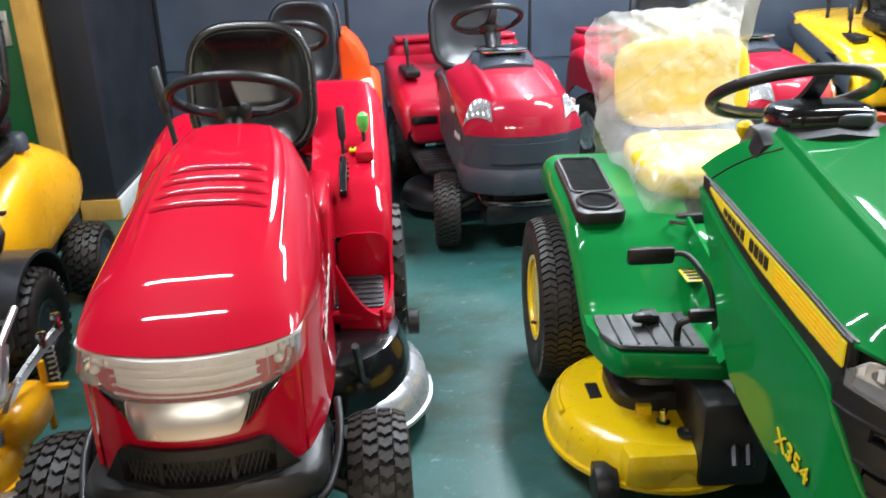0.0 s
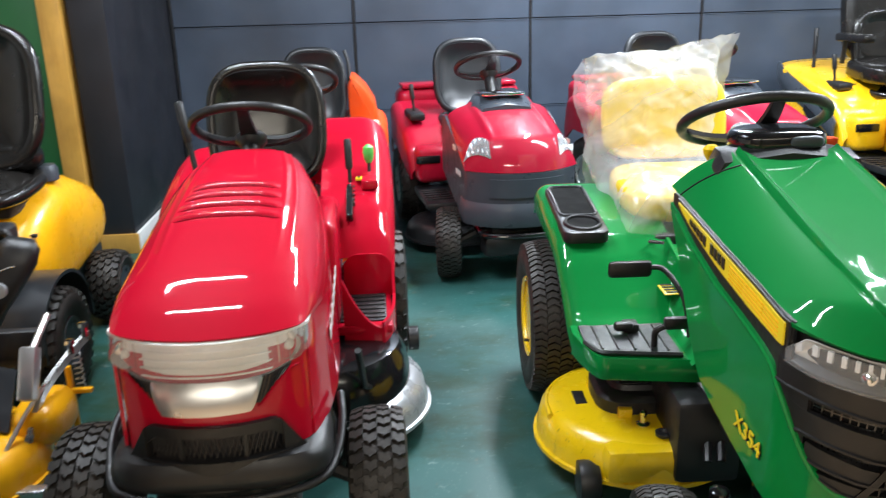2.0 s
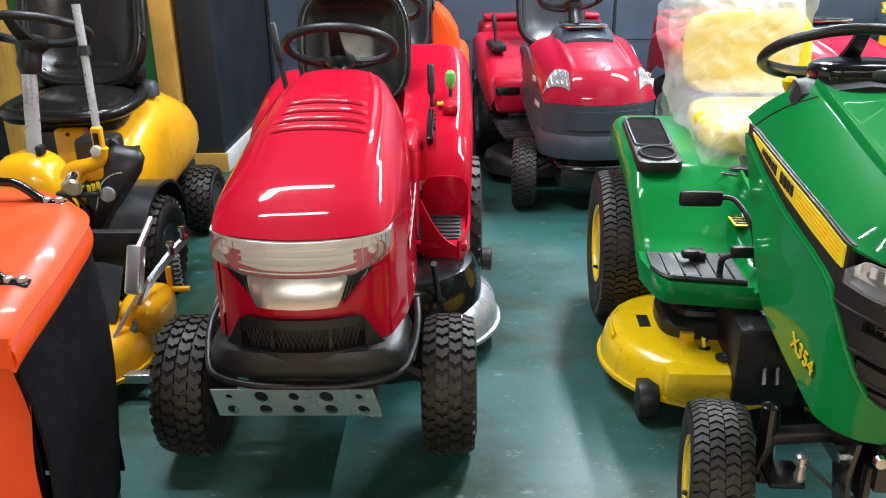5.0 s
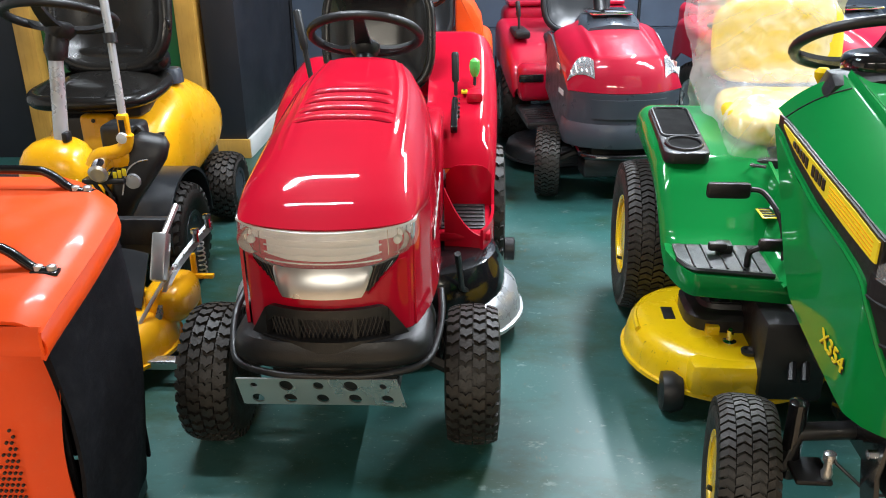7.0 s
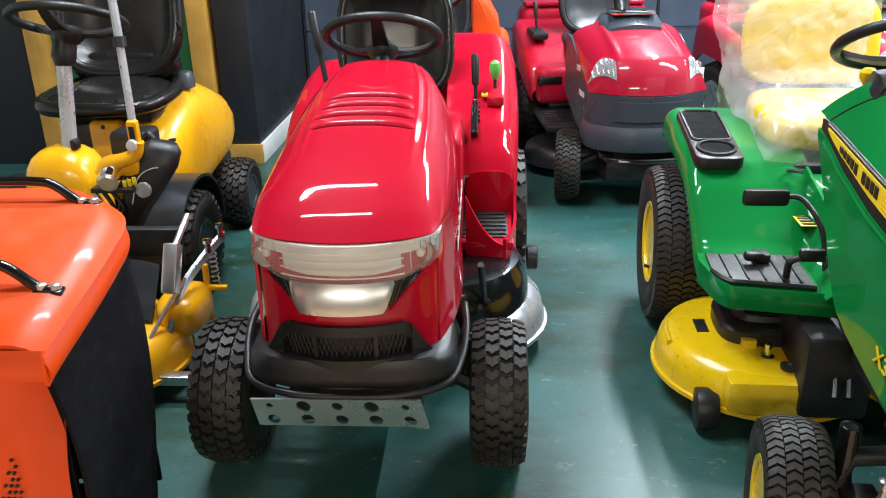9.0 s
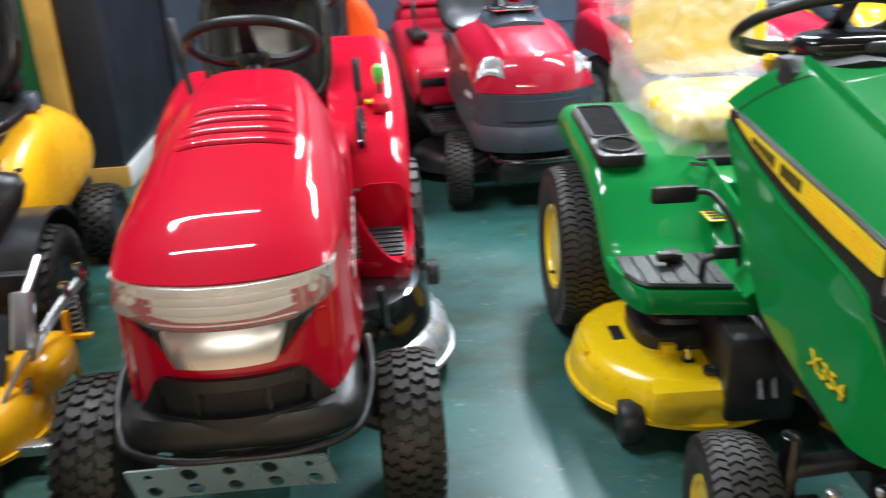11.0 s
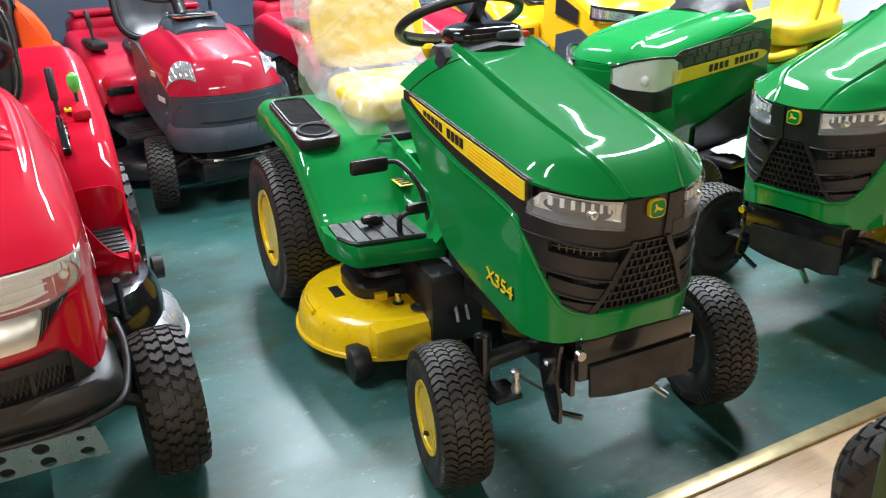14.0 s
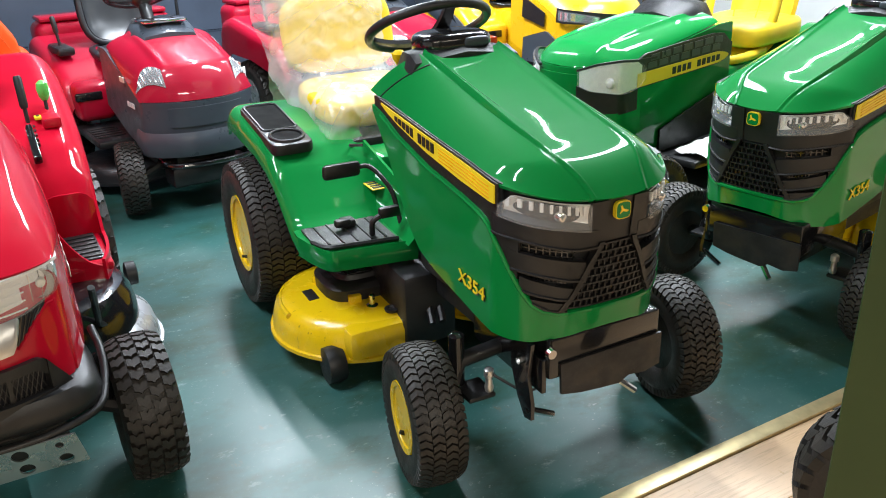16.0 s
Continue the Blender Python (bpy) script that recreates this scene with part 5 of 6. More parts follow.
    if back:
        part("tail", box(-0.40, 0.40, 1.30, 1.52, 0.48, 0.80, 0.06, None, 4), paint, T)
        part("tail_lid", box(-0.37, 0.37, 1.31, 1.50, 0.795, 0.825, 0.014), paint, T)
    part("chassis", box(-0.15, 0.15, -0.12, 1.3, 0.16, 0.36, 0.01), DARK_STEEL, T)
    part("front_axle", tube([(-0.32, 0, 0.17), (-0.2, 0, 0.22), (0.2, 0, 0.22), (0.32, 0, 0.17)], 0.022, 8), DARK_STEEL, T)
    part("bumper", tube(smooth_path([(-0.21, -0.05, 0.26), (-0.2, -0.22, 0.262), (0, -0.27, 0.262), (0.2, -0.22, 0.262), (0.21, -0.05, 0.26)]), 0.012, 8), BLACK_GLOSS, T)
    part("apron", box(-0.2, 0.2, -0.19, -0.05, 0.14, 0.24, 0.02), BLACK, T)
    if deck:
        part("cutting_deck", join(deck_dome(-0.2, 0.55, 0.28, 0.26, 0.06, 0.16), deck_dome(0.2, 0.55, 0.28, 0.26, 0.06, 0.16)), BLACK, T)
    lever(T, (-0.345, 0.98, 0.66), (-0.36, 1.0, 0.86), 0.008, 0.014, 0.09)
    seat(T, 0, 0.72, 0.665, 0.19, 0.36, 0.40, seat_mat, 12, 0.05, 0.022, None, True)
    part("seat_base", box(-0.15, 0.15, 0.78, 1.1, 0.60, 0.65, 0.015), BLACK, T)
    if extra:
        # a longer bonnet sets all that stands behind it back
        for ob in T.children:
            if ob.name.split(".")[0] in ("nose", "bonnet", "headlight", "front_axle", "bumper", "apron", "chassis"):
                continue
            if ob.matrix_basis.translation.length > 0.01:
                if ob.matrix_basis.translation.y > 0.3:
                    ob.matrix_basis = Matrix.Translation((0, extra, 0)) @ ob.matrix_basis
            else:
                ob.data.transform(Matrix.Translation((0, extra, 0)))
    return T, C


def red_compact(m, label):
    T, C = compact_tractor(m, "lawn_tractor", label, RED_DULL, GREY, GREY_VINYL)
    for sg in (-1, 1):
        part("maker_mark", patch(C, sg * 1.28, sg * 1.40, lambda t: 0.655, lambda t: 0.63, 0.020, 0.003, 4, 1, 0.10, 0.56), CREAM, T)
        for k in range(4):
            part("side_mark", patch(C, sg * (1.10 + 0.05 * k), sg * (1.135 + 0.05 * k), 0.545, 0.52, 0.018, 0.003, 1, 1, 0.1, 0.56), WHITE, T)
    part("sticker", box(0.175, 0.235, -0.155, -0.150, 0.58, 0.65, 0.001, pose(0, 0, 0, 0, 0, 20)), WHITE, T, "white paper sticker with printed bars")
    part("dash_cover", box(-0.11, 0.11, 0.20, 0.40, 0.862, 0.882, 0.012, pose(0, 0, 0)), CHROME, T, "clear shiny dash cover")
    return T


def orange_tractor(m):
    T, C = compact_tractor(m, "lawn_tractor", "orange lawn tractor with a grey seat and black deck", ORANGE, ORANGE, GREY_VINYL, W=0.22, zl=0.52, zlip=0.62, zr=0.78, deck=False, rim=WHITE, back=False, dash_mat=BLACK)
    part("hopper", plate([(0.215, 0.45), (0.215, 0.90), (0.235, 0.945), (0.262, 0.94), (0.33, 0.88), (0.385, 0.80), (0.40, 0.72), (0.405, 0.45)], 1.04, 1.42, "y", 0.03), ORANGE, T, "tall orange rear body")
    part("pale_guard", plate([(0.28, 0.42), (0.28, 0.70), (0.40, 0.72), (0.43, 0.62), (0.43, 0.42)], 0.98, 1.10, "y", 0.02), CREAM, T)
    part("seat_bar", tube(smooth_path([(0.215, 1.05, 0.70), (0.225, 1.12, 0.82), (0.222, 1.18, 1.0), (0.20, 1.2, 1.08)]), 0.012, 8), DARK_STEEL, T)
    t = part("tank", box(0.27, 0.385, 0.78, 0.96, 0.52, 0.67, 0.025), GREY, T, "grey plastic fuel tank with black cap")
    part("tank_cap", lathe([(0.67, 0.034), (0.695, 0.034), (0.702, 0.028)], 18, "z", (0.32, 0.86, 0)), BLACK, t)
    d = part("cutting_deck", join(deck_dome(0.22, 0.42, 0.30, 0.28, 0.10, 0.20), deck_dome(-0.2, 0.42, 0.30, 0.28, 0.10, 0.20)), GREY, T, "dark grey cutting deck")
    part("deck_label", box(0.40, 0.44, 0.36, 0.39, 0.203, 0.206, 0.001), DECAL, d)
    return T


red_compact(pose(0.80, 3.46, 0, 0, 0, 6), "red lawn tractor with slate grey nose and grey seat")
red_compact(pose(2.13, 3.62, 0, 0, 0, 13), "red lawn tractor with grey nose against dark panels")
orange_tractor(pose(-0.20, 2.98, 0, 0, 0, 0) @ Matrix.Diagonal((0.84, 1, 1, 1)))


def yellow_tractor(m):
    T, C = compact_tractor(m, "garden_tractor", "large yellow garden tractor with black armchair seat and grey trim", CAB_YELLOW, CAB_YELLOW, VINYL, W=0.30, zl=0.60, zlip=0.69, zr=0.90, lamps=False, rim=AMBER, back=False, dash_mat=BLACK)
    rings = []
    for y, w, zt, zb in ((0.78, 0.36, 0.58, 0.46), (0.86, 0.42, 0.66, 0.48), (1.0, 0.45, 0.715, 0.50), (1.2, 0.46, 0.755, 0.54), (1.42, 0.455, 0.785, 0.60), (1.54, 0.43, 0.79, 0.64), (1.58, 0.38, 0.77, 0.68)):
        rings.append([(w * math.copysign(abs(math.cos(q)) ** 0.45, math.cos(q)), y, (zt + zb) / 2 + (zt - zb) / 2 * math.copysign(abs(math.sin(q)) ** 0.5, math.sin(q))) for q in [k * math.tau / 36 for k in range(36)]])
    part("rear_deck", loft(rings), CAB_YELLOW, T, "smooth yellow rear deck", 60)
    lever(T, (-0.33, 1.28, 0.76), (-0.325, 1.30, 1.0), 0.011, 0.014, 0.16, name="tall_lever")
    lamp = part("light_bar", patch(C, -1.12, 1.12, tab((0, 0.655), (1.1, 0.70)), tab((0, 0.60), (1.1, 0.62)), 0.03, 0.012, 40, 3, 0.05, 0.6), BLACK, T, "black light bar across the nose")
    for sg in (-1, 1):
        h = part("headlight", patch(C, sg * 0.5, sg * 1.08, tab((0.5, 0.655), (1.1, 0.69)), tab((0.5, 0.615), (1.1, 0.635)), 0.035, 0.004, 14, 3, 0.05, 0.6), LENS, T)
        part("reflector", patch(C, sg * 0.52, sg * 1.05, tab((0.5, 0.65), (1.1, 0.685)), tab((0.5, 0.62), (1.1, 0.64)), 0.031, 0.002, 14, 3, 0.05, 0.6), CHROME, h)
        part("side_vent", patch(C, sg * 1.35, sg * 1.75, tab((1.35, 0.66), (1.75, 0.74)), tab((1.35, 0.58), (1.75, 0.62)), 0.020, 0.006, 8, 2, 0.1, 0.6), BLACK, T)
        part("wheel_arch", patch(C, sg * 0.95, sg * 1.7, tab((0.95, 0.47), (1.3, 0.56), (1.7, 0.50)), 0.36, 0.022, 0.01, 16, 3, 0.1, 0.6), GREY, T)
        part("guard_trim", surf(lambda u, v: (sg * (0.458 + 0.014 * math.sin(v * 3) - 0.05 * u ** 6), 0.74 + 0.84 * u, 0.50 + 0.28 * u ** 0.7 - 0.13 * (1 - v)), 20, 4, 0.014), GREY, T)
        arm = part("armrest", box(min(sg * 0.24, sg * 0.32), max(sg * 0.24, sg * 0.32), 0.78, 1.10, 0.93, 0.98, 0.02), VINYL, T)
        part("arm_bracket", tube([(sg * 0.27, 1.05, 0.94), (sg * 0.25, 1.10, 0.80)], 0.014, 8), DARK_STEEL, arm)
    part("backrest", pillow(0, 0, 0, 0.24, 0.27, 0.06, 0.5, 0.55, pose(0, 1.17, 1.06, 78, 0, 0), 0.02), VINYL, T, "tall black vinyl backrest")
    part("seat_cushion", pillow(0, 0, 0, 0.25, 0.22, 0.07, 0.5, 0.5, pose(0, 0.92, 0.76, 4, 0, 0), 0.02), VINYL, T)
    for k in range(4):
        part("body_slot", box(-0.36 , -0.24, 0.93 + 0.03 * k, 0.942 + 0.03 * k, 0.672, 0.69, 0.002), BLACK, T)
    part("guard_window", plate([(0.80, 0.50), (0.92, 0.60), (1.06, 0.60), (1.10, 0.52), (0.98, 0.45)], -0.468, -0.456, "x"), BLACK_GLOSS, T)
    return T


yellow_tractor(pose(3.47, 3.62, 0, 0, 0, 0) @ Matrix.Scale(1.08, 4))


# ---- the other green machines ----
def green_compact(m):
    T, C = compact_tractor(m, "lawn_tractor", "green lawn tractor with yellow side band and wrapped parts", GREEN, GREEN, CUSHION, W=0.235, zl=0.725, zlip=0.795, zr=0.885, lamps=False, rim=YELLOW, back=False, dash_mat=BLACK, extra=0.2, rise=0.12)
    for sg in (-1, 1):
        top = tab((0.42, 0.712), (0.7, 0.738), (1.0, 0.752), (1.12, 0.742), (1.2, 0.705))
        bot = tab((0.42, 0.652), (0.6, 0.632), (1.0, 0.618), (1.12, 0.632), (1.2, 0.680))
        h = part("headlight", patch(C, sg * 0.42, sg * 1.18, top, bot, 0.026, 0.005, 18, 5, 0.03, 0.6), LENS, T, "large clear headlight")
        part("reflector", patch(C, sg * 0.44, sg * 1.16, top, bot, 0.014, 0.003, 18, 3, 0.03, 0.6), BOWL, h)
        x, y = C(sg * 0.85, 0.02)
        part("bulb", lathe([(-0.02, 0.006), (-0.012, 0.02), (0.0, 0.024)], 16, "y", (x, y + 0.01, 0.665)), WHITE, h)
        part("lamp_brow", patch(C, sg * 0.40, sg * 1.28, lambda t: top(min(abs(t), 1.1)) + 0.008, lambda t: top(min(abs(t), 1.1)) - 0.002, 0.018, 0.012, 16, 1, 0.03, 0.6), BLACK, T)
        part("lamp_cheek", patch(C, sg * 0.40, sg * 1.12, bot, tab((0.4, 0.50), (1.12, 0.54)), 0.020, 0.010, 16, 2, 0.03, 0.6), BLACK, T)
        b_top = tab((1.12, 0.690), (1.85, 0.719), (1.92, 0.712), (1.96, 0.700))
        b_bot = tab((1.12, 0.632), (1.85, 0.668), (1.92, 0.678), (1.96, 0.696))
        v_top = tab((1.10, 0.738), (1.18, 0.768), (1.5, 0.789), (1.80, 0.803), (1.90, 0.797), (1.98, 0.750))
        part("band_frame", patch(C, sg * 1.10, sg * 1.99, v_top, lambda t: b_bot(t) - 0.006, 0.014, 0.010, 40, 4), BLACK, T, "black side air vent surround")
        band = part("side_band", patch(C, sg * 1.12, sg * 1.955, b_top, b_bot, 0.018, 0.006, 30, 2), DECAL, T, "yellow side band")
        for k in range(10):
            if k == 4:
                continue
            t0 = 1.42 + 0.046 * k
            part("brand_bar", patch(C, sg * t0, sg * (t0 + 0.030), lambda t: b_top(t) - 0.012, lambda t: b_bot(t) + 0.012, 0.0205, 0.003, 1, 1), BLACK, band)
        for k in range(7):
            t0 = 1.20 + 0.098 * k
            for r_ in (0, 1):
                lo_ = lambda t, r_=r_: b_top(t) + 0.010 + (v_top(t) - b_top(t) - 0.016) * 0.5 * r_
                part("vent_hole", patch(C, sg * (t0 + 0.02 * r_), sg * (t0 + 0.02 * r_ + 0.078), lambda t: lo_(t) + (v_top(t) - b_top(t) - 0.016) * 0.5 - 0.006, lo_, 0.0165, 0.003, 3, 1), GREY, T)
        part("lower_guard", patch(C, sg * 1.35, sg * 2.0, tab((1.35, 0.42), (1.7, 0.50), (2.0, 0.56)), tab((1.35, 0.32), (2.0, 0.34)), 0.018, 0.010, 12, 3), BLACK, T)
    part("front_step", box(0.16, 0.45, 0.16, 0.50, 0.275, 0.31, 0.012), BLACK, T)

    def paper(u, v):
        p = Vector((0.30 + 0.17 * u, 0.20 + 0.26 * v, 0.335 + 0.03 * math.sin(u * 2.6) * math.sin(v * 2.9)))
        return p + noise.noise_vector(p * 14) * 0.022 + noise.noise_vector(p * 40) * 0.006
    part("paper_wrap", surf(paper, 26, 34, 0.002), WHITE, T, "crumpled white paper wrap on the footrest", 25)
    part("seat_cushion", pillow(0, 0, 0, 0.23, 0.24, 0.07, 0.5, 0.5, pose(0, 1.12, 0.74, 3, 0, 0), 0.02), CUSHION, T)
    return T


green_compact(pose(2.30, 2.21, 0, 0, 0, -82))


# ---- film bag over the seat ----
def seat_bag(m):
    """A loose clear bag: crumpled film round backrest and cushion, its corners standing out."""
    T = thing("plastic_bag", m, "clear crumpled plastic bag pulled over the yellow seat", "plastic bag")

    # centre line of the front film, from the loose hem over cushion and backrest to the top seam
    line = [(0.0, -0.19, -0.175, 0.235), (0.10, -0.20, -0.10, 0.25), (0.18, -0.195, 0.0, 0.262), (0.25, -0.15, 0.072, 0.265), (0.36, -0.02, 0.080, 0.262), (0.48, 0.14, 0.088, 0.268),
            (0.53, 0.205, 0.115, 0.275), (0.60, 0.222, 0.19, 0.265), (0.72, 0.232, 0.28, 0.262), (0.82, 0.262, 0.362, 0.268), (0.90, 0.318, 0.405, 0.280), (1.0, 0.365, 0.44, 0.300)]

    def crumple(p, k=1.0):
        ridge = noise.noise_vector(p * 9 + Vector((2, 5, 1)))
        fine = noise.noise_vector(p * 24)
        return k * (noise.noise_vector(p * 4.5) * 0.016 + Vector((abs(ridge.x), -abs(ridge.y), abs(ridge.z))) * 0.014 + fine * 0.010 + noise.noise_vector(p * 55) * 0.003)

    def front(u, v):
        s = 2 * u - 1
        y, z, hx = glide(line, v)
        q = 1 - (1 - abs(s) ** 4) ** 0.6
        back = max(0.0, min(1.0, (v - 0.44) / 0.12))
        seam = max(0.0, (v - 0.82) / 0.18)
        drop = 0.15 * (1 - back) * min(1, v / 0.22)
        p = Vector((hx * 0.94 * math.copysign(abs(s) ** 0.85, s), y + q * ((0.16 * back + 0.03) * (1 - seam)), z - q * drop))
        p.z += seam * (0.035 * s + 0.02 * s * s)
        if s < -0.8 and 0.55 < v < 0.9:
            p.x -= 0.05 * (-s - 0.8) / 0.2 * math.sin((v - 0.55) / 0.35 * math.pi)
        return p + crumple(p)

    def rear(u, v):
        s = 2 * u - 1
        p = Vector((s * (0.250 + 0.03 * v * v), 0.42 - 0.05 * v ** 3 - 0.05 * s ** 4, -0.06 + 0.50 * v + v * v * (0.035 * s + 0.02 * s * s)))
        return p + crumple(p)
    part("front_film", surf(front, 80, 110, 0), FILM, T, "", 80)
    part("rear_film", surf(rear, 46, 46, 0), FILM, T, "", 80)
    return T


seat_bag(pose(1.155, 2.13, 0.71))


# ---- yellow front mower ----
def front_mower(m):
    T = thing("front_mower", m, "yellow front-deck ride-on mower with black bucket seat", "ride-on mower", "ride-on mowers on display")
    rings = []
    for y, w, zb, zt in ((0.04, 0.21, 0.36, 0.56), (0.08, 0.236, 0.33, 0.61), (0.20, 0.252, 0.28, 0.675), (0.34, 0.256, 0.24, 0.715), (0.46, 0.250, 0.24, 0.72), (0.62, 0.244, 0.26, 0.69), (0.80, 0.232, 0.28, 0.62), (0.94, 0.20, 0.32, 0.53), (1.0, 0.15, 0.36, 0.47)):
        ring = []
        for k in range(28):
            a = k * math.tau / 28
            c, s = math.cos(a), math.sin(a)
            ring.append((w * math.copysign(abs(c) ** 0.55, c), y, (zb + zt) / 2 + (zt - zb) / 2 * math.copysign(abs(s) ** 0.6, s)))
        rings.append(ring)
    part("engine_cover", loft(rings), AMBER, T, "rounded yellow engine cover", 50)
    part("filler_cap", lathe([(0.70, 0.050), (0.745, 0.048), (0.76, 0.040), (0.764, 0.01)], 20, "z", (0.17, 0.42, 0)), GREY, T, "dark grey filler cap")
    part("front_panel", box(-0.055, 0.068, 0.0, 0.06, 0.36, 0.655, 0.018, None, 3), AMBER, T)
    part("panel_screw", lathe([(-0.004, 0.008), (0.0, 0.008)], 8, "y", (0.005, -0.001, 0.635)), DARK_STEEL, T)
    part("side_recess", box(-0.16, -0.057, 0.03, 0.08, 0.40, 0.64, 0.012), BLACK, T)
    for k in range(3):
        part("cover_slot", box(0.10 + 0.05 * k, 0.135 + 0.05 * k, 0.028, 0.05, 0.555, 0.567, 0.003, pose(0, 0.05, 0.0, 0, 0, 0)), BLACK, T)
    seat(T, -0.03, -0.02, 0.755, 0.235, 0.40, 0.50, VINYL, 14, 0.07, 0.028, None, True)
    part("seat_joint", pillow(-0.03, 0.375, 0.80, 0.215, 0.06, 0.06, 0.6, 0.4), VINYL, T)
    part("seat_base", box(-0.15, 0.17, 0.06, 0.42, 0.63, 0.735, 0.02), BLACK, T)
    part("latch", tube(smooth_path([(0.17, 0.36, 0.96), (0.215, 0.33, 0.97), (0.222, 0.33, 0.93), (0.212, 0.34, 0.90)]), 0.008, 8), BLACK_GLOSS, T)
    # tower, column, wheel
    tower = part("steering_tower", loft([[(0.03 + w * math.copysign(abs(math.cos(a)) ** 0.65, math.cos(a)), -0.36 + d * math.copysign(abs(math.sin(a)) ** 0.65, math.sin(a)), z) for a in [k * math.tau / 40 for k in range(40)]]
                                          for w, d, z in ((0.12, 0.11, 0.30), (0.122, 0.112, 0.50), (0.118, 0.108, 0.56), (0.108, 0.10, 0.60), (0.09, 0.085, 0.632), (0.065, 0.062, 0.652), (0.03, 0.03, 0.662), (0.005, 0.005, 0.664))]), AMBER, T, "", 60)
    for k in range(5):
        part("maker_mark", box(-0.045 + 0.034 * k, -0.020 + 0.034 * k, -0.4735, -0.469, 0.475, 0.498, 0.001), WHITE, tower)
    part("column_sleeve", tube([(0.055, -0.36, 0.64), (0.067, -0.315, 0.925)], 0.024, 16), SILVER, T, "bright metal steering column")
    part("column_boot", tube([(0.067, -0.316, 0.915), (0.068, -0.312, 0.945), (0.072, -0.295, 1.0)], [0.026, 0.036, 0.030], 14), BLACK, T)
    part("column_clip", box(0.078, 0.098, -0.40, -0.36, 0.655, 0.690, 0.006), BLACK, T)
    steering_wheel(T, 0.085, -0.27, 1.05, 0.172, -22, (0.068, -0.305, 0.93))
    # lift lever with its linkage
    lv = part("lift_lever", tube([(0.317, -0.44, 0.755), (0.300, -0.40, 1.0)], 0.0125, 14), SILVER, T, "bright metal lift lever")
    part("lever_collar", tube([(0.302, -0.405, 0.985), (0.300, -0.40, 1.015)], 0.021, 14), BLACK, lv)
    part("lever_top", tube([(0.300, -0.40, 1.01), (0.292, -0.385, 1.14)], 0.0135, 12), SILVER, lv)
    part("lever_mark", tube([(0.3045, -0.4255, 0.88), (0.303, -0.4205, 0.93)], 0.004, 6), BLACK, lv)
    part("lever_foot", box(-0.017, 0.017, -0.014, 0.014, -0.045, 0.045, 0.006, pose(0.318, -0.445, 0.722, 8, 3, 0)), AMBER, lv)
    part("foot_label", box(-0.009, 0.009, -0.017, -0.0145, -0.030, 0.030, 0.001, pose(0.318, -0.445, 0.722, 8, 3, 0)), BLACK, lv)
    part("pivot_cap", lathe([(-0.014, 0.004), (-0.012, 0.017), (0.0, 0.019)], 16, "y", (0.315, -0.462, 0.690)), WHITE, lv)
    part("clamp", tube(smooth_path([(0.325, -0.45, 0.700), (0.31, -0.45, 0.655), (0.275, -0.455, 0.640), (0.225, -0.46, 0.630), (0.200, -0.465, 0.595)]), 0.024, 10), AMBER, lv)
    part("arm_web", box(0.215, 0.325, -0.46, -0.43, 0.585, 0.640, 0.012), AMBER, lv)
    part("motor", tube([(0.240, -0.52, 0.585), (0.235, -0.45, 0.605)], [0.033, 0.036], 18), CHROME, lv)
    part("motor_cap", tube([(0.241, -0.527, 0.583), (0.2405, -0.52, 0.585)], [0.024, 0.033], 18), STEEL, lv)
    # black lift boot, its disc and cable
    rings = []
    for x, y, z, w, d in ((0.250, -0.44, 0.385, 0.026, 0.02), (0.255, -0.44, 0.42, 0.040, 0.03), (0.280, -0.44, 0.48, 0.050, 0.034), (0.325, -0.43, 0.555, 0.062, 0.036), (0.365, -0.42, 0.62, 0.066, 0.036), (0.385, -0.41, 0.665, 0.060, 0.03), (0.392, -0.40, 0.685, 0.040, 0.02)):
        rings.append([(x + w * math.copysign(abs(math.cos(q)) ** 0.7, math.cos(q)), y + d * math.copysign(abs(math.sin(q)) ** 0.7, math.sin(q)), z - 0.25 * w * math.cos(q)) for q in [k * math.tau / 24 for k in range(24)]])
    boot = part("lift_boot", loft(rings), BLACK, T, "black moulded lift boot", 60)
    part("disc", lathe([(-0.014, 0.004), (-0.012, 0.024), (0.0, 0.026)], 18, "y", (0.330, -0.466, 0.545)), SILVER, boot)
    part("cable", tube(smooth_path([(0.29, -0.478, 0.50), (0.32, -0.476, 0.585), (0.37, -0.462, 0.615), (0.415, -0.43, 0.60)]), 0.0026, 6), STEEL, boot)
    for k in range(3):
        part("boot_label", box(0.272 + 0.016 * k, 0.284 + 0.016 * k, -0.486, -0.480, 0.555 + 0.006 * k, 0.580 + 0.006 * k, 0.001), DECAL, boot)
    part("console", box(0.13, 0.27, -0.24, -0.12, 0.50, 0.675, 0.02, None, 3), BLACK, T)
    part("grab_ring", tube(smooth_path([(0.285, -0.33, 0.60), (0.29, -0.33, 0.66), (0.315, -0.33, 0.69), (0.335, -0.33, 0.66)]), 0.012, 8), BLACK, T)
    part("pedal", box(0.17, 0.31, -0.50, -0.40, 0.542, 0.560, 0.005), BLACK, T)
    for k in range(5):
        part("pedal_stud", lathe([(0.559, 0.008), (0.566, 0.007), (0.567, 0.002)], 8, "z", (0.19 + 0.025 * k, -0.47, 0)), DARK_STEEL, T)
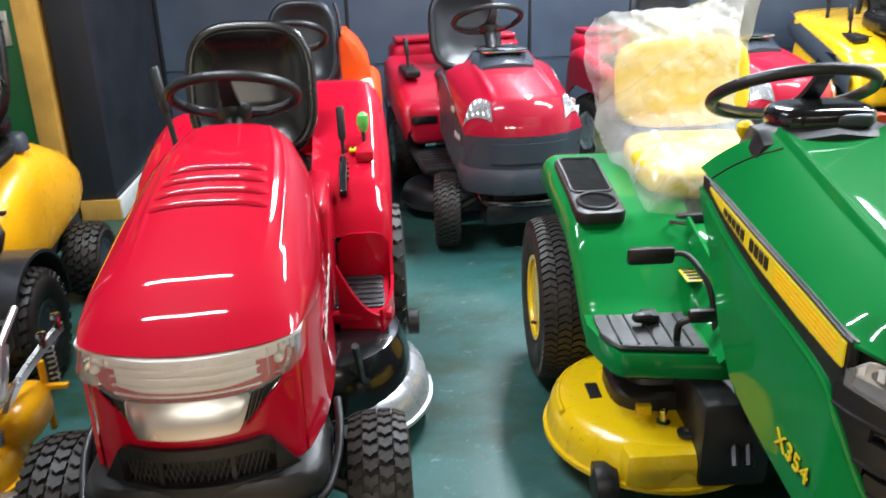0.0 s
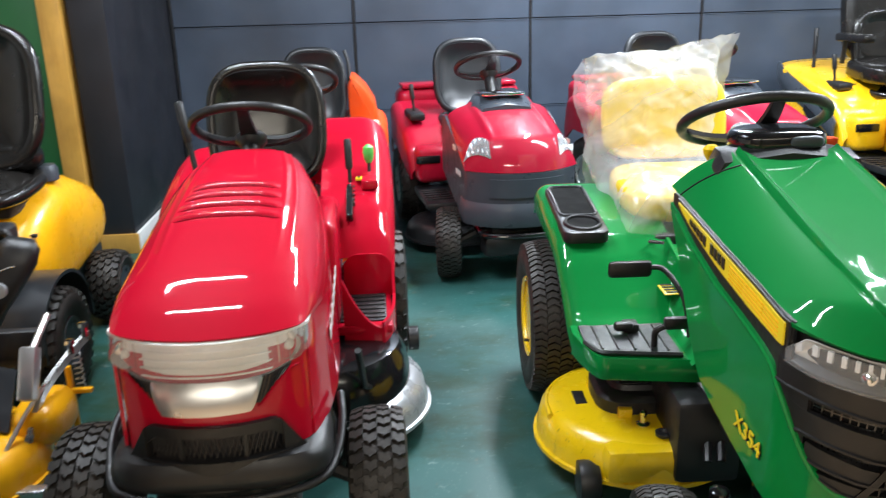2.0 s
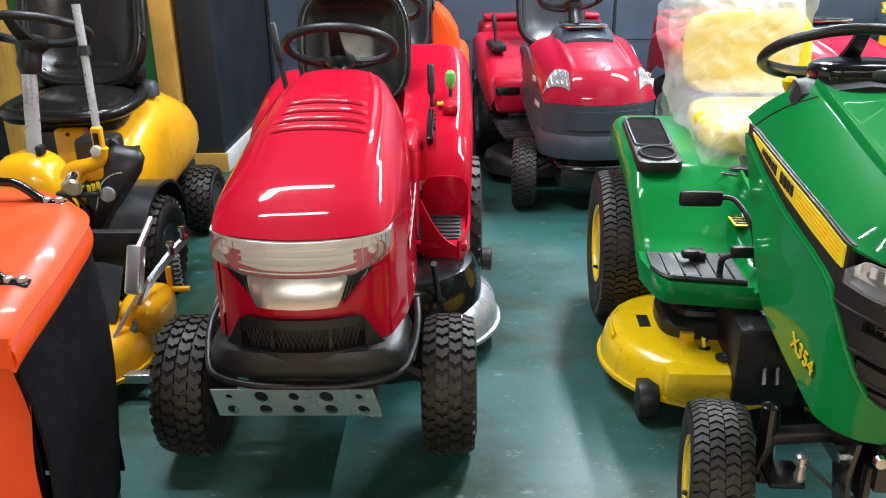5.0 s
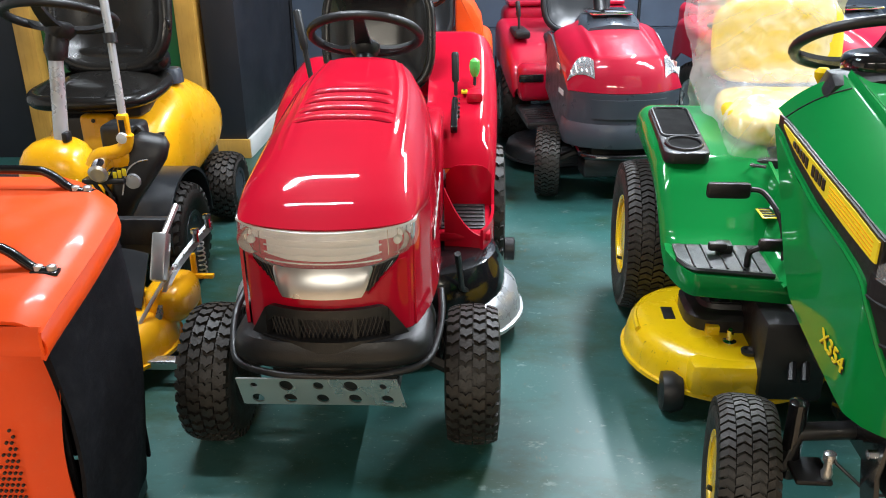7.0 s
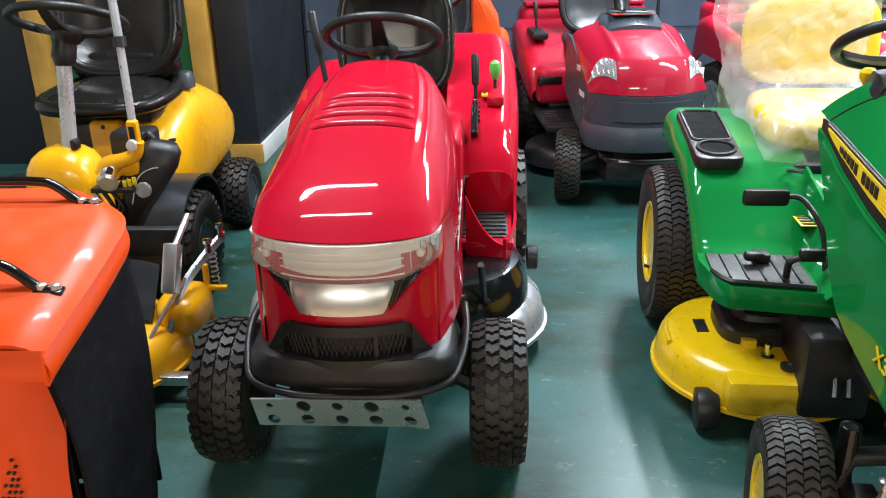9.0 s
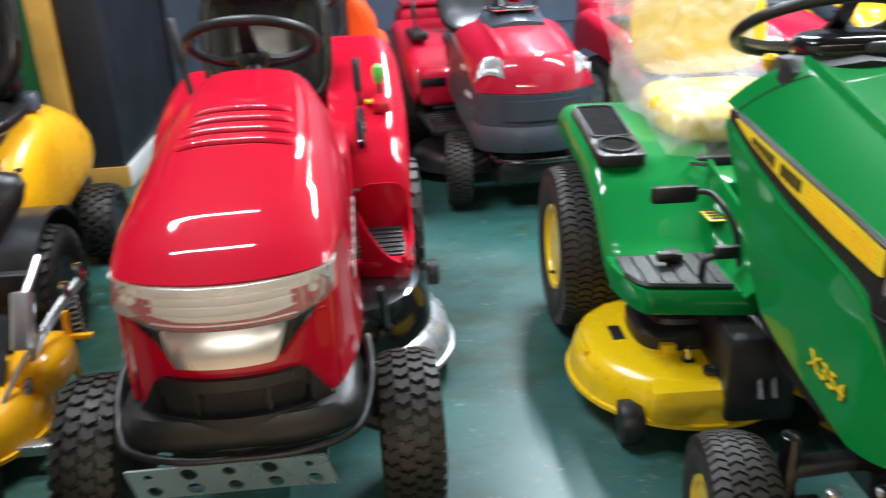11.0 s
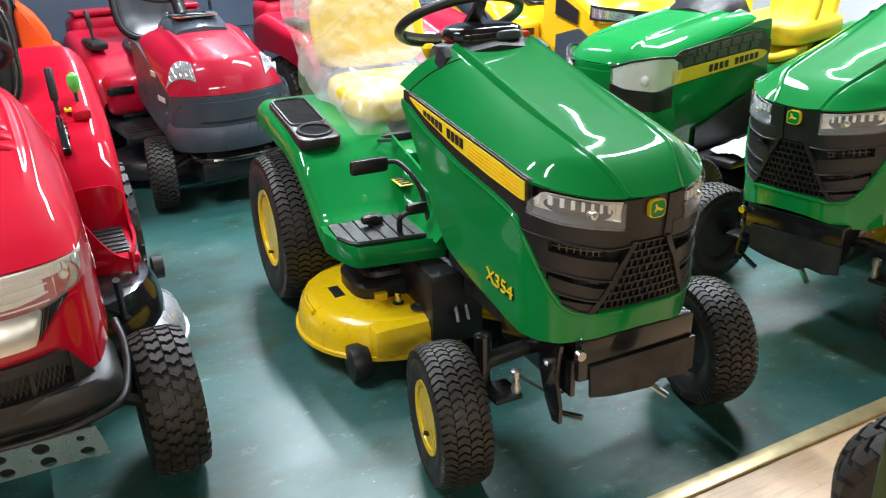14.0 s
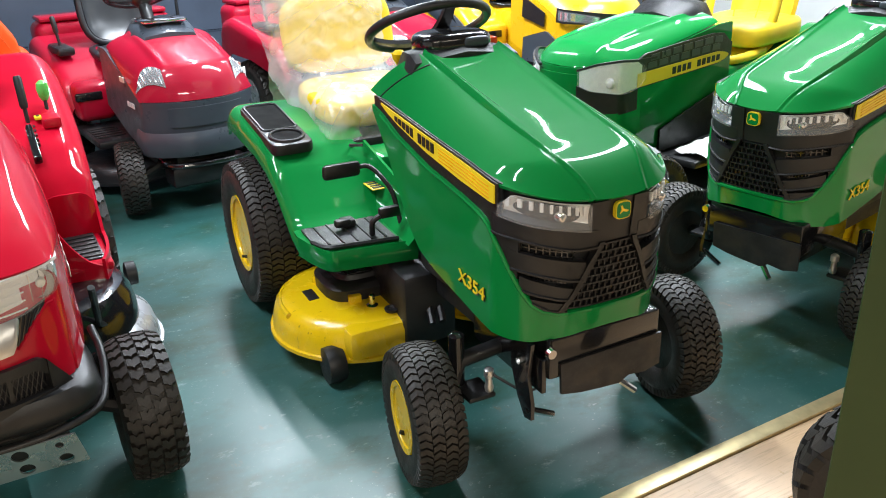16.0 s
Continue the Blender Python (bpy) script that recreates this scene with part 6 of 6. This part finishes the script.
    for k in range(3):
        part("hydraulic_line", tube(smooth_path([(0.16 + 0.03 * k, -0.46, 0.54), (0.20 + 0.03 * k, -0.48, 0.48), (0.17 + 0.02 * k, -0.46, 0.43), (0.22, -0.44, 0.38 - 0.02 * k)]), 0.007, 8), (STEEL, BLACK, BLACK)[k], T)
    # wheels and guards
    for sg in (-1, 1):
        wheel(T, sg * 0.27, 0.68, 0.16, 0.15, 0.075, GREY, 26, 5, "chevron", sg, hub=False)
        wheel(T, sg * 0.30, -0.07, 0.205, 0.15, 0.085, GREY, 30, 4, "chevron", sg, hub=False)
        arch = surf(lambda u, v: (sg * (0.18 + 0.185 * v), -0.07 - 0.245 * math.cos(u * math.pi), 0.22 + 0.245 * math.sin(u * math.pi) ** 0.8), 20, 3, 0.012)
        part("mudguard", arch, GREY_VINYL, T, "grey plastic wheel guard")
    part("chassis", box(-0.18, 0.18, -0.45, 0.9, 0.22, 0.30, 0.01), DARK_STEEL, T)
    # cutting deck ahead of the wheels
    d = part("cutting_deck", join(deck_dome(0.20, -0.72, 0.30, 0.27, 0.07, 0.19), deck_dome(-0.22, -0.72, 0.30, 0.27, 0.07, 0.19), deck_dome(0.0, -0.66, 0.32, 0.30, 0.07, 0.185)), AMBER, T, "yellow cutting deck")
    part("belt_cover", box(-0.3, 0.34, -0.84, -0.50, 0.19, 0.24, 0.03), GREY, d)
    part("cross_plate", box(-0.05, 0.462, -0.57, -0.53, 0.355, 0.448, 0.008), DARK_STEEL, T)
    part("belt_shield", surf(lambda u, v: (0.20 + 0.20 * u, -0.60 - 0.12 * v, 0.34 - 0.14 * v + 0.02 * math.sin(u * 3.1)), 8, 6, 0.01), GREY_VINYL, T)
    part("warning_strip", box(-0.04, 0.08, -0.53, -0.521, 0.31, 0.40, 0.002), DECAL, T)
    part("link_tube", box(0.470, 0.516, -0.024, 0.024, -0.075, 0.075, 0.007, pose(0, -0.73, 0.385, -30, 0, 0)), STEEL, T, "square steel lift tube")
    part("link_rod", tube([(0.498, -0.70, 0.44), (0.505, -0.58, 0.50)], 0.010, 8), STEEL, T)

    def flat_bar(pts, w, t):
        """A bent flat bar through points, standing on edge."""
        path = smooth_path(pts, 5)
        return loft([[p + Vector((-t, 0, -w)), p + Vector((t, 0, -w)), p + Vector((t, 0, w)), p + Vector((-t, 0, w))] for p in path])
    arm = part("deck_arm", flat_bar([(0.58, -0.50, 0.402), (0.54, -0.55, 0.362), (0.495, -0.66, 0.30), (0.472, -0.72, 0.22), (0.448, -0.77, 0.13), (0.432, -0.80, 0.09), (0.39, -0.86, 0.045)], 0.013, 0.007), STEEL, T, "bent flat steel deck arm", 60)
    for x, y, z in ((0.545, -0.555, 0.385), (0.575, -0.51, 0.420), (0.440, -0.81, 0.105)):
        part("bolt", lathe([(-0.02, 0.010), (0.012, 0.010), (0.012, 0.015), (0.024, 0.014), (0.026, 0.006)], 8, "z", (x, y, z)), CHROME, arm)
    part("rod", tube(smooth_path([(0.50, -0.66, 0.32), (0.455, -0.73, 0.25), (0.415, -0.82, 0.165), (0.425, -0.83, 0.15)]), 0.0065, 8), STEEL, T)
    part("deck_hump", pillow(0.47, -0.62, 0.20, 0.075, 0.11, 0.07, 0.7, 0.7), AMBER, d)
    part("spring", tube([(0.545 + 0.012 * math.cos(k * 1.1), -0.52 + 0.012 * math.sin(k * 1.1), 0.24 + 0.003 * k) for k in range(40)], 0.0028, 5), STEEL, T)
    part("height_post", box(0.515, 0.532, -0.555, -0.538, 0.10, 0.32, 0.003), AMBER, T)
    part("height_bar", box(0.49, 0.59, -0.565, -0.545, 0.235, 0.25, 0.003), AMBER, T)
    part("skid", box(0.40, 0.56, -0.86, -0.82, 0.06, 0.09, 0.004, pose(0, 0, 0)), STEEL, T)
    return T


front_mower(pose(-1.36, 2.41, 0, 0, 0, 0))


# ---- orange grass collector ----
def grass_collector(m):
    T = thing("grass_collector", m, "orange grass collector with black fabric sides and tube handles", "grass collector")

    def right(y):
        """The rounded right-hand edge of the lid at depth y."""
        q = max(0.0, (y - 0.30) / 0.16)
        return 0.012 * math.sin(min(1, y / 0.3) * 2.2) - 0.13 * q ** 3

    def lid(u, v):
        y = 0.46 * v
        w = min(1.0, (1 - u) / 0.06)
        return (-0.82 + (0.82 + right(y)) * u, y, 0.690 + 0.12 * v ** 0.8 - 0.022 * (1 - w) ** 2)
    L = part("lid", surf(lid, 60, 24, -0.012), ORANGE, T, "glossy orange plastic lid")
    part("lid_edge", surf(lambda u, v: (right(0.46 * u) + 0.010 * math.sin(v * 3), 0.46 * u, 0.668 + 0.12 * u ** 0.8 - 0.05 * v), 24, 4, 0.01), ORANGE, L)
    part("lid_front", surf(lambda u, v: (-0.82 + 0.824 * u, -0.004 - 0.010 * math.sin(v * 3), 0.690 - 0.06 * v), 20, 4, 0.01), ORANGE, L)
    part("front_panel", surf(lambda u, v: (-0.82 + (0.800 + 0.006 * math.sin(v * 11) + 0.012 * v) * u, 0.012 - 0.03 * v + 0.05 * max(0, u - 0.93) / 0.07 * (1 - v), 0.645 - 0.60 * v), 40, 24, 0.012), ORANGE, T, "orange front panel with perforations")
    hole = None
    for j in range(20):
        for i in range(max(0, 7 - j // 2), 8):
            if hole is None:
                hole = part("perforation", lathe([(-0.003, 0.0034), (0.001, 0.0034)], 6, "y"), BLACK, T)
                h = hole
            else:
                h = new("perforation", hole.data)
                h.parent = T
            h.matrix_basis = pose(-0.170 + 0.0105 * i + 0.005 * (j % 2), -0.0045 - 0.00067 * j, 0.47 - 0.0135 * j)
    part("side_fabric", surf(lambda u, v: (right(0.02 + 0.40 * u) - 0.012 + 0.008 * math.sin(u * 9 + v * 4) - 0.02 * v + 0.03 * math.sin(v * 3), 0.02 + 0.40 * u, 0.655 + 0.11 * u - (0.57 + 0.11 * u) * v), 20, 16, 0.008), FABRIC, T, "sagging black fabric side")
    part("rear_fabric", surf(lambda u, v: (-0.82 + 0.78 * u, 0.42, 0.10 + 0.66 * v), 10, 6, 0.008), FABRIC, T)
    part("corner_fabric", surf(lambda u, v: (-0.15 + 0.138 * u - 0.01 * v, 0.050, 0.66 - 0.60 * v), 4, 12, 0.008), FABRIC, T)
    part("base", box(-0.80, -0.05, 0.04, 0.41, 0.0, 0.10, 0.02), BLACK, T)
    for y, z, dx in ((0.405, 0.803, -0.055), (0.125, 0.738, -0.01)):
        h = part("handle", tube(smooth_path([(-0.02 + dx, y, z), (-0.05 + dx, y + 0.002, z + 0.008), (-0.10 + dx, y + 0.01, z + 0.04), (-0.14 + dx, y + 0.012, z + 0.047), (-0.30, y + 0.012, z + 0.048), (-0.55, y + 0.012, z + 0.048), (-0.68, y + 0.01, z + 0.035), (-0.75, y, z)]), 0.010, 10), BLACK_GLOSS, T, "black tube handle")
        part("foot_plate", box(-0.055 + dx, 0.0 + dx, y - 0.014, y + 0.014, z - 0.010, z + 0.006, 0.005), BLACK_GLOSS, h)
        for k in (0, 1):
            part("screw", lathe([(0.006, 0.010), (0.014, 0.009), (0.016, 0.005)], 10, "z", (-0.040 + 0.026 * k + dx, y, z)), STEEL, h)
    return T


grass_collector(pose(-0.672, 0.655, 0, 0, 0, 0))

# another green tractor beside the board, and a loose wheel in front of it
green_tractor(pose(2.20, 1.10, 0, 0, 0, -80), "green garden tractor with black grille beside the green board")
lw = thing("spare_wheel", pose(1.40, 0.12, -0.004, 0, 0, 35), "loose black tractor wheel standing on the wood floor", "wheel")
wheel(lw, 0, 0, 0.20, 0.16, 0.09, YELLOW, 26, 5, "zigzag", 1)
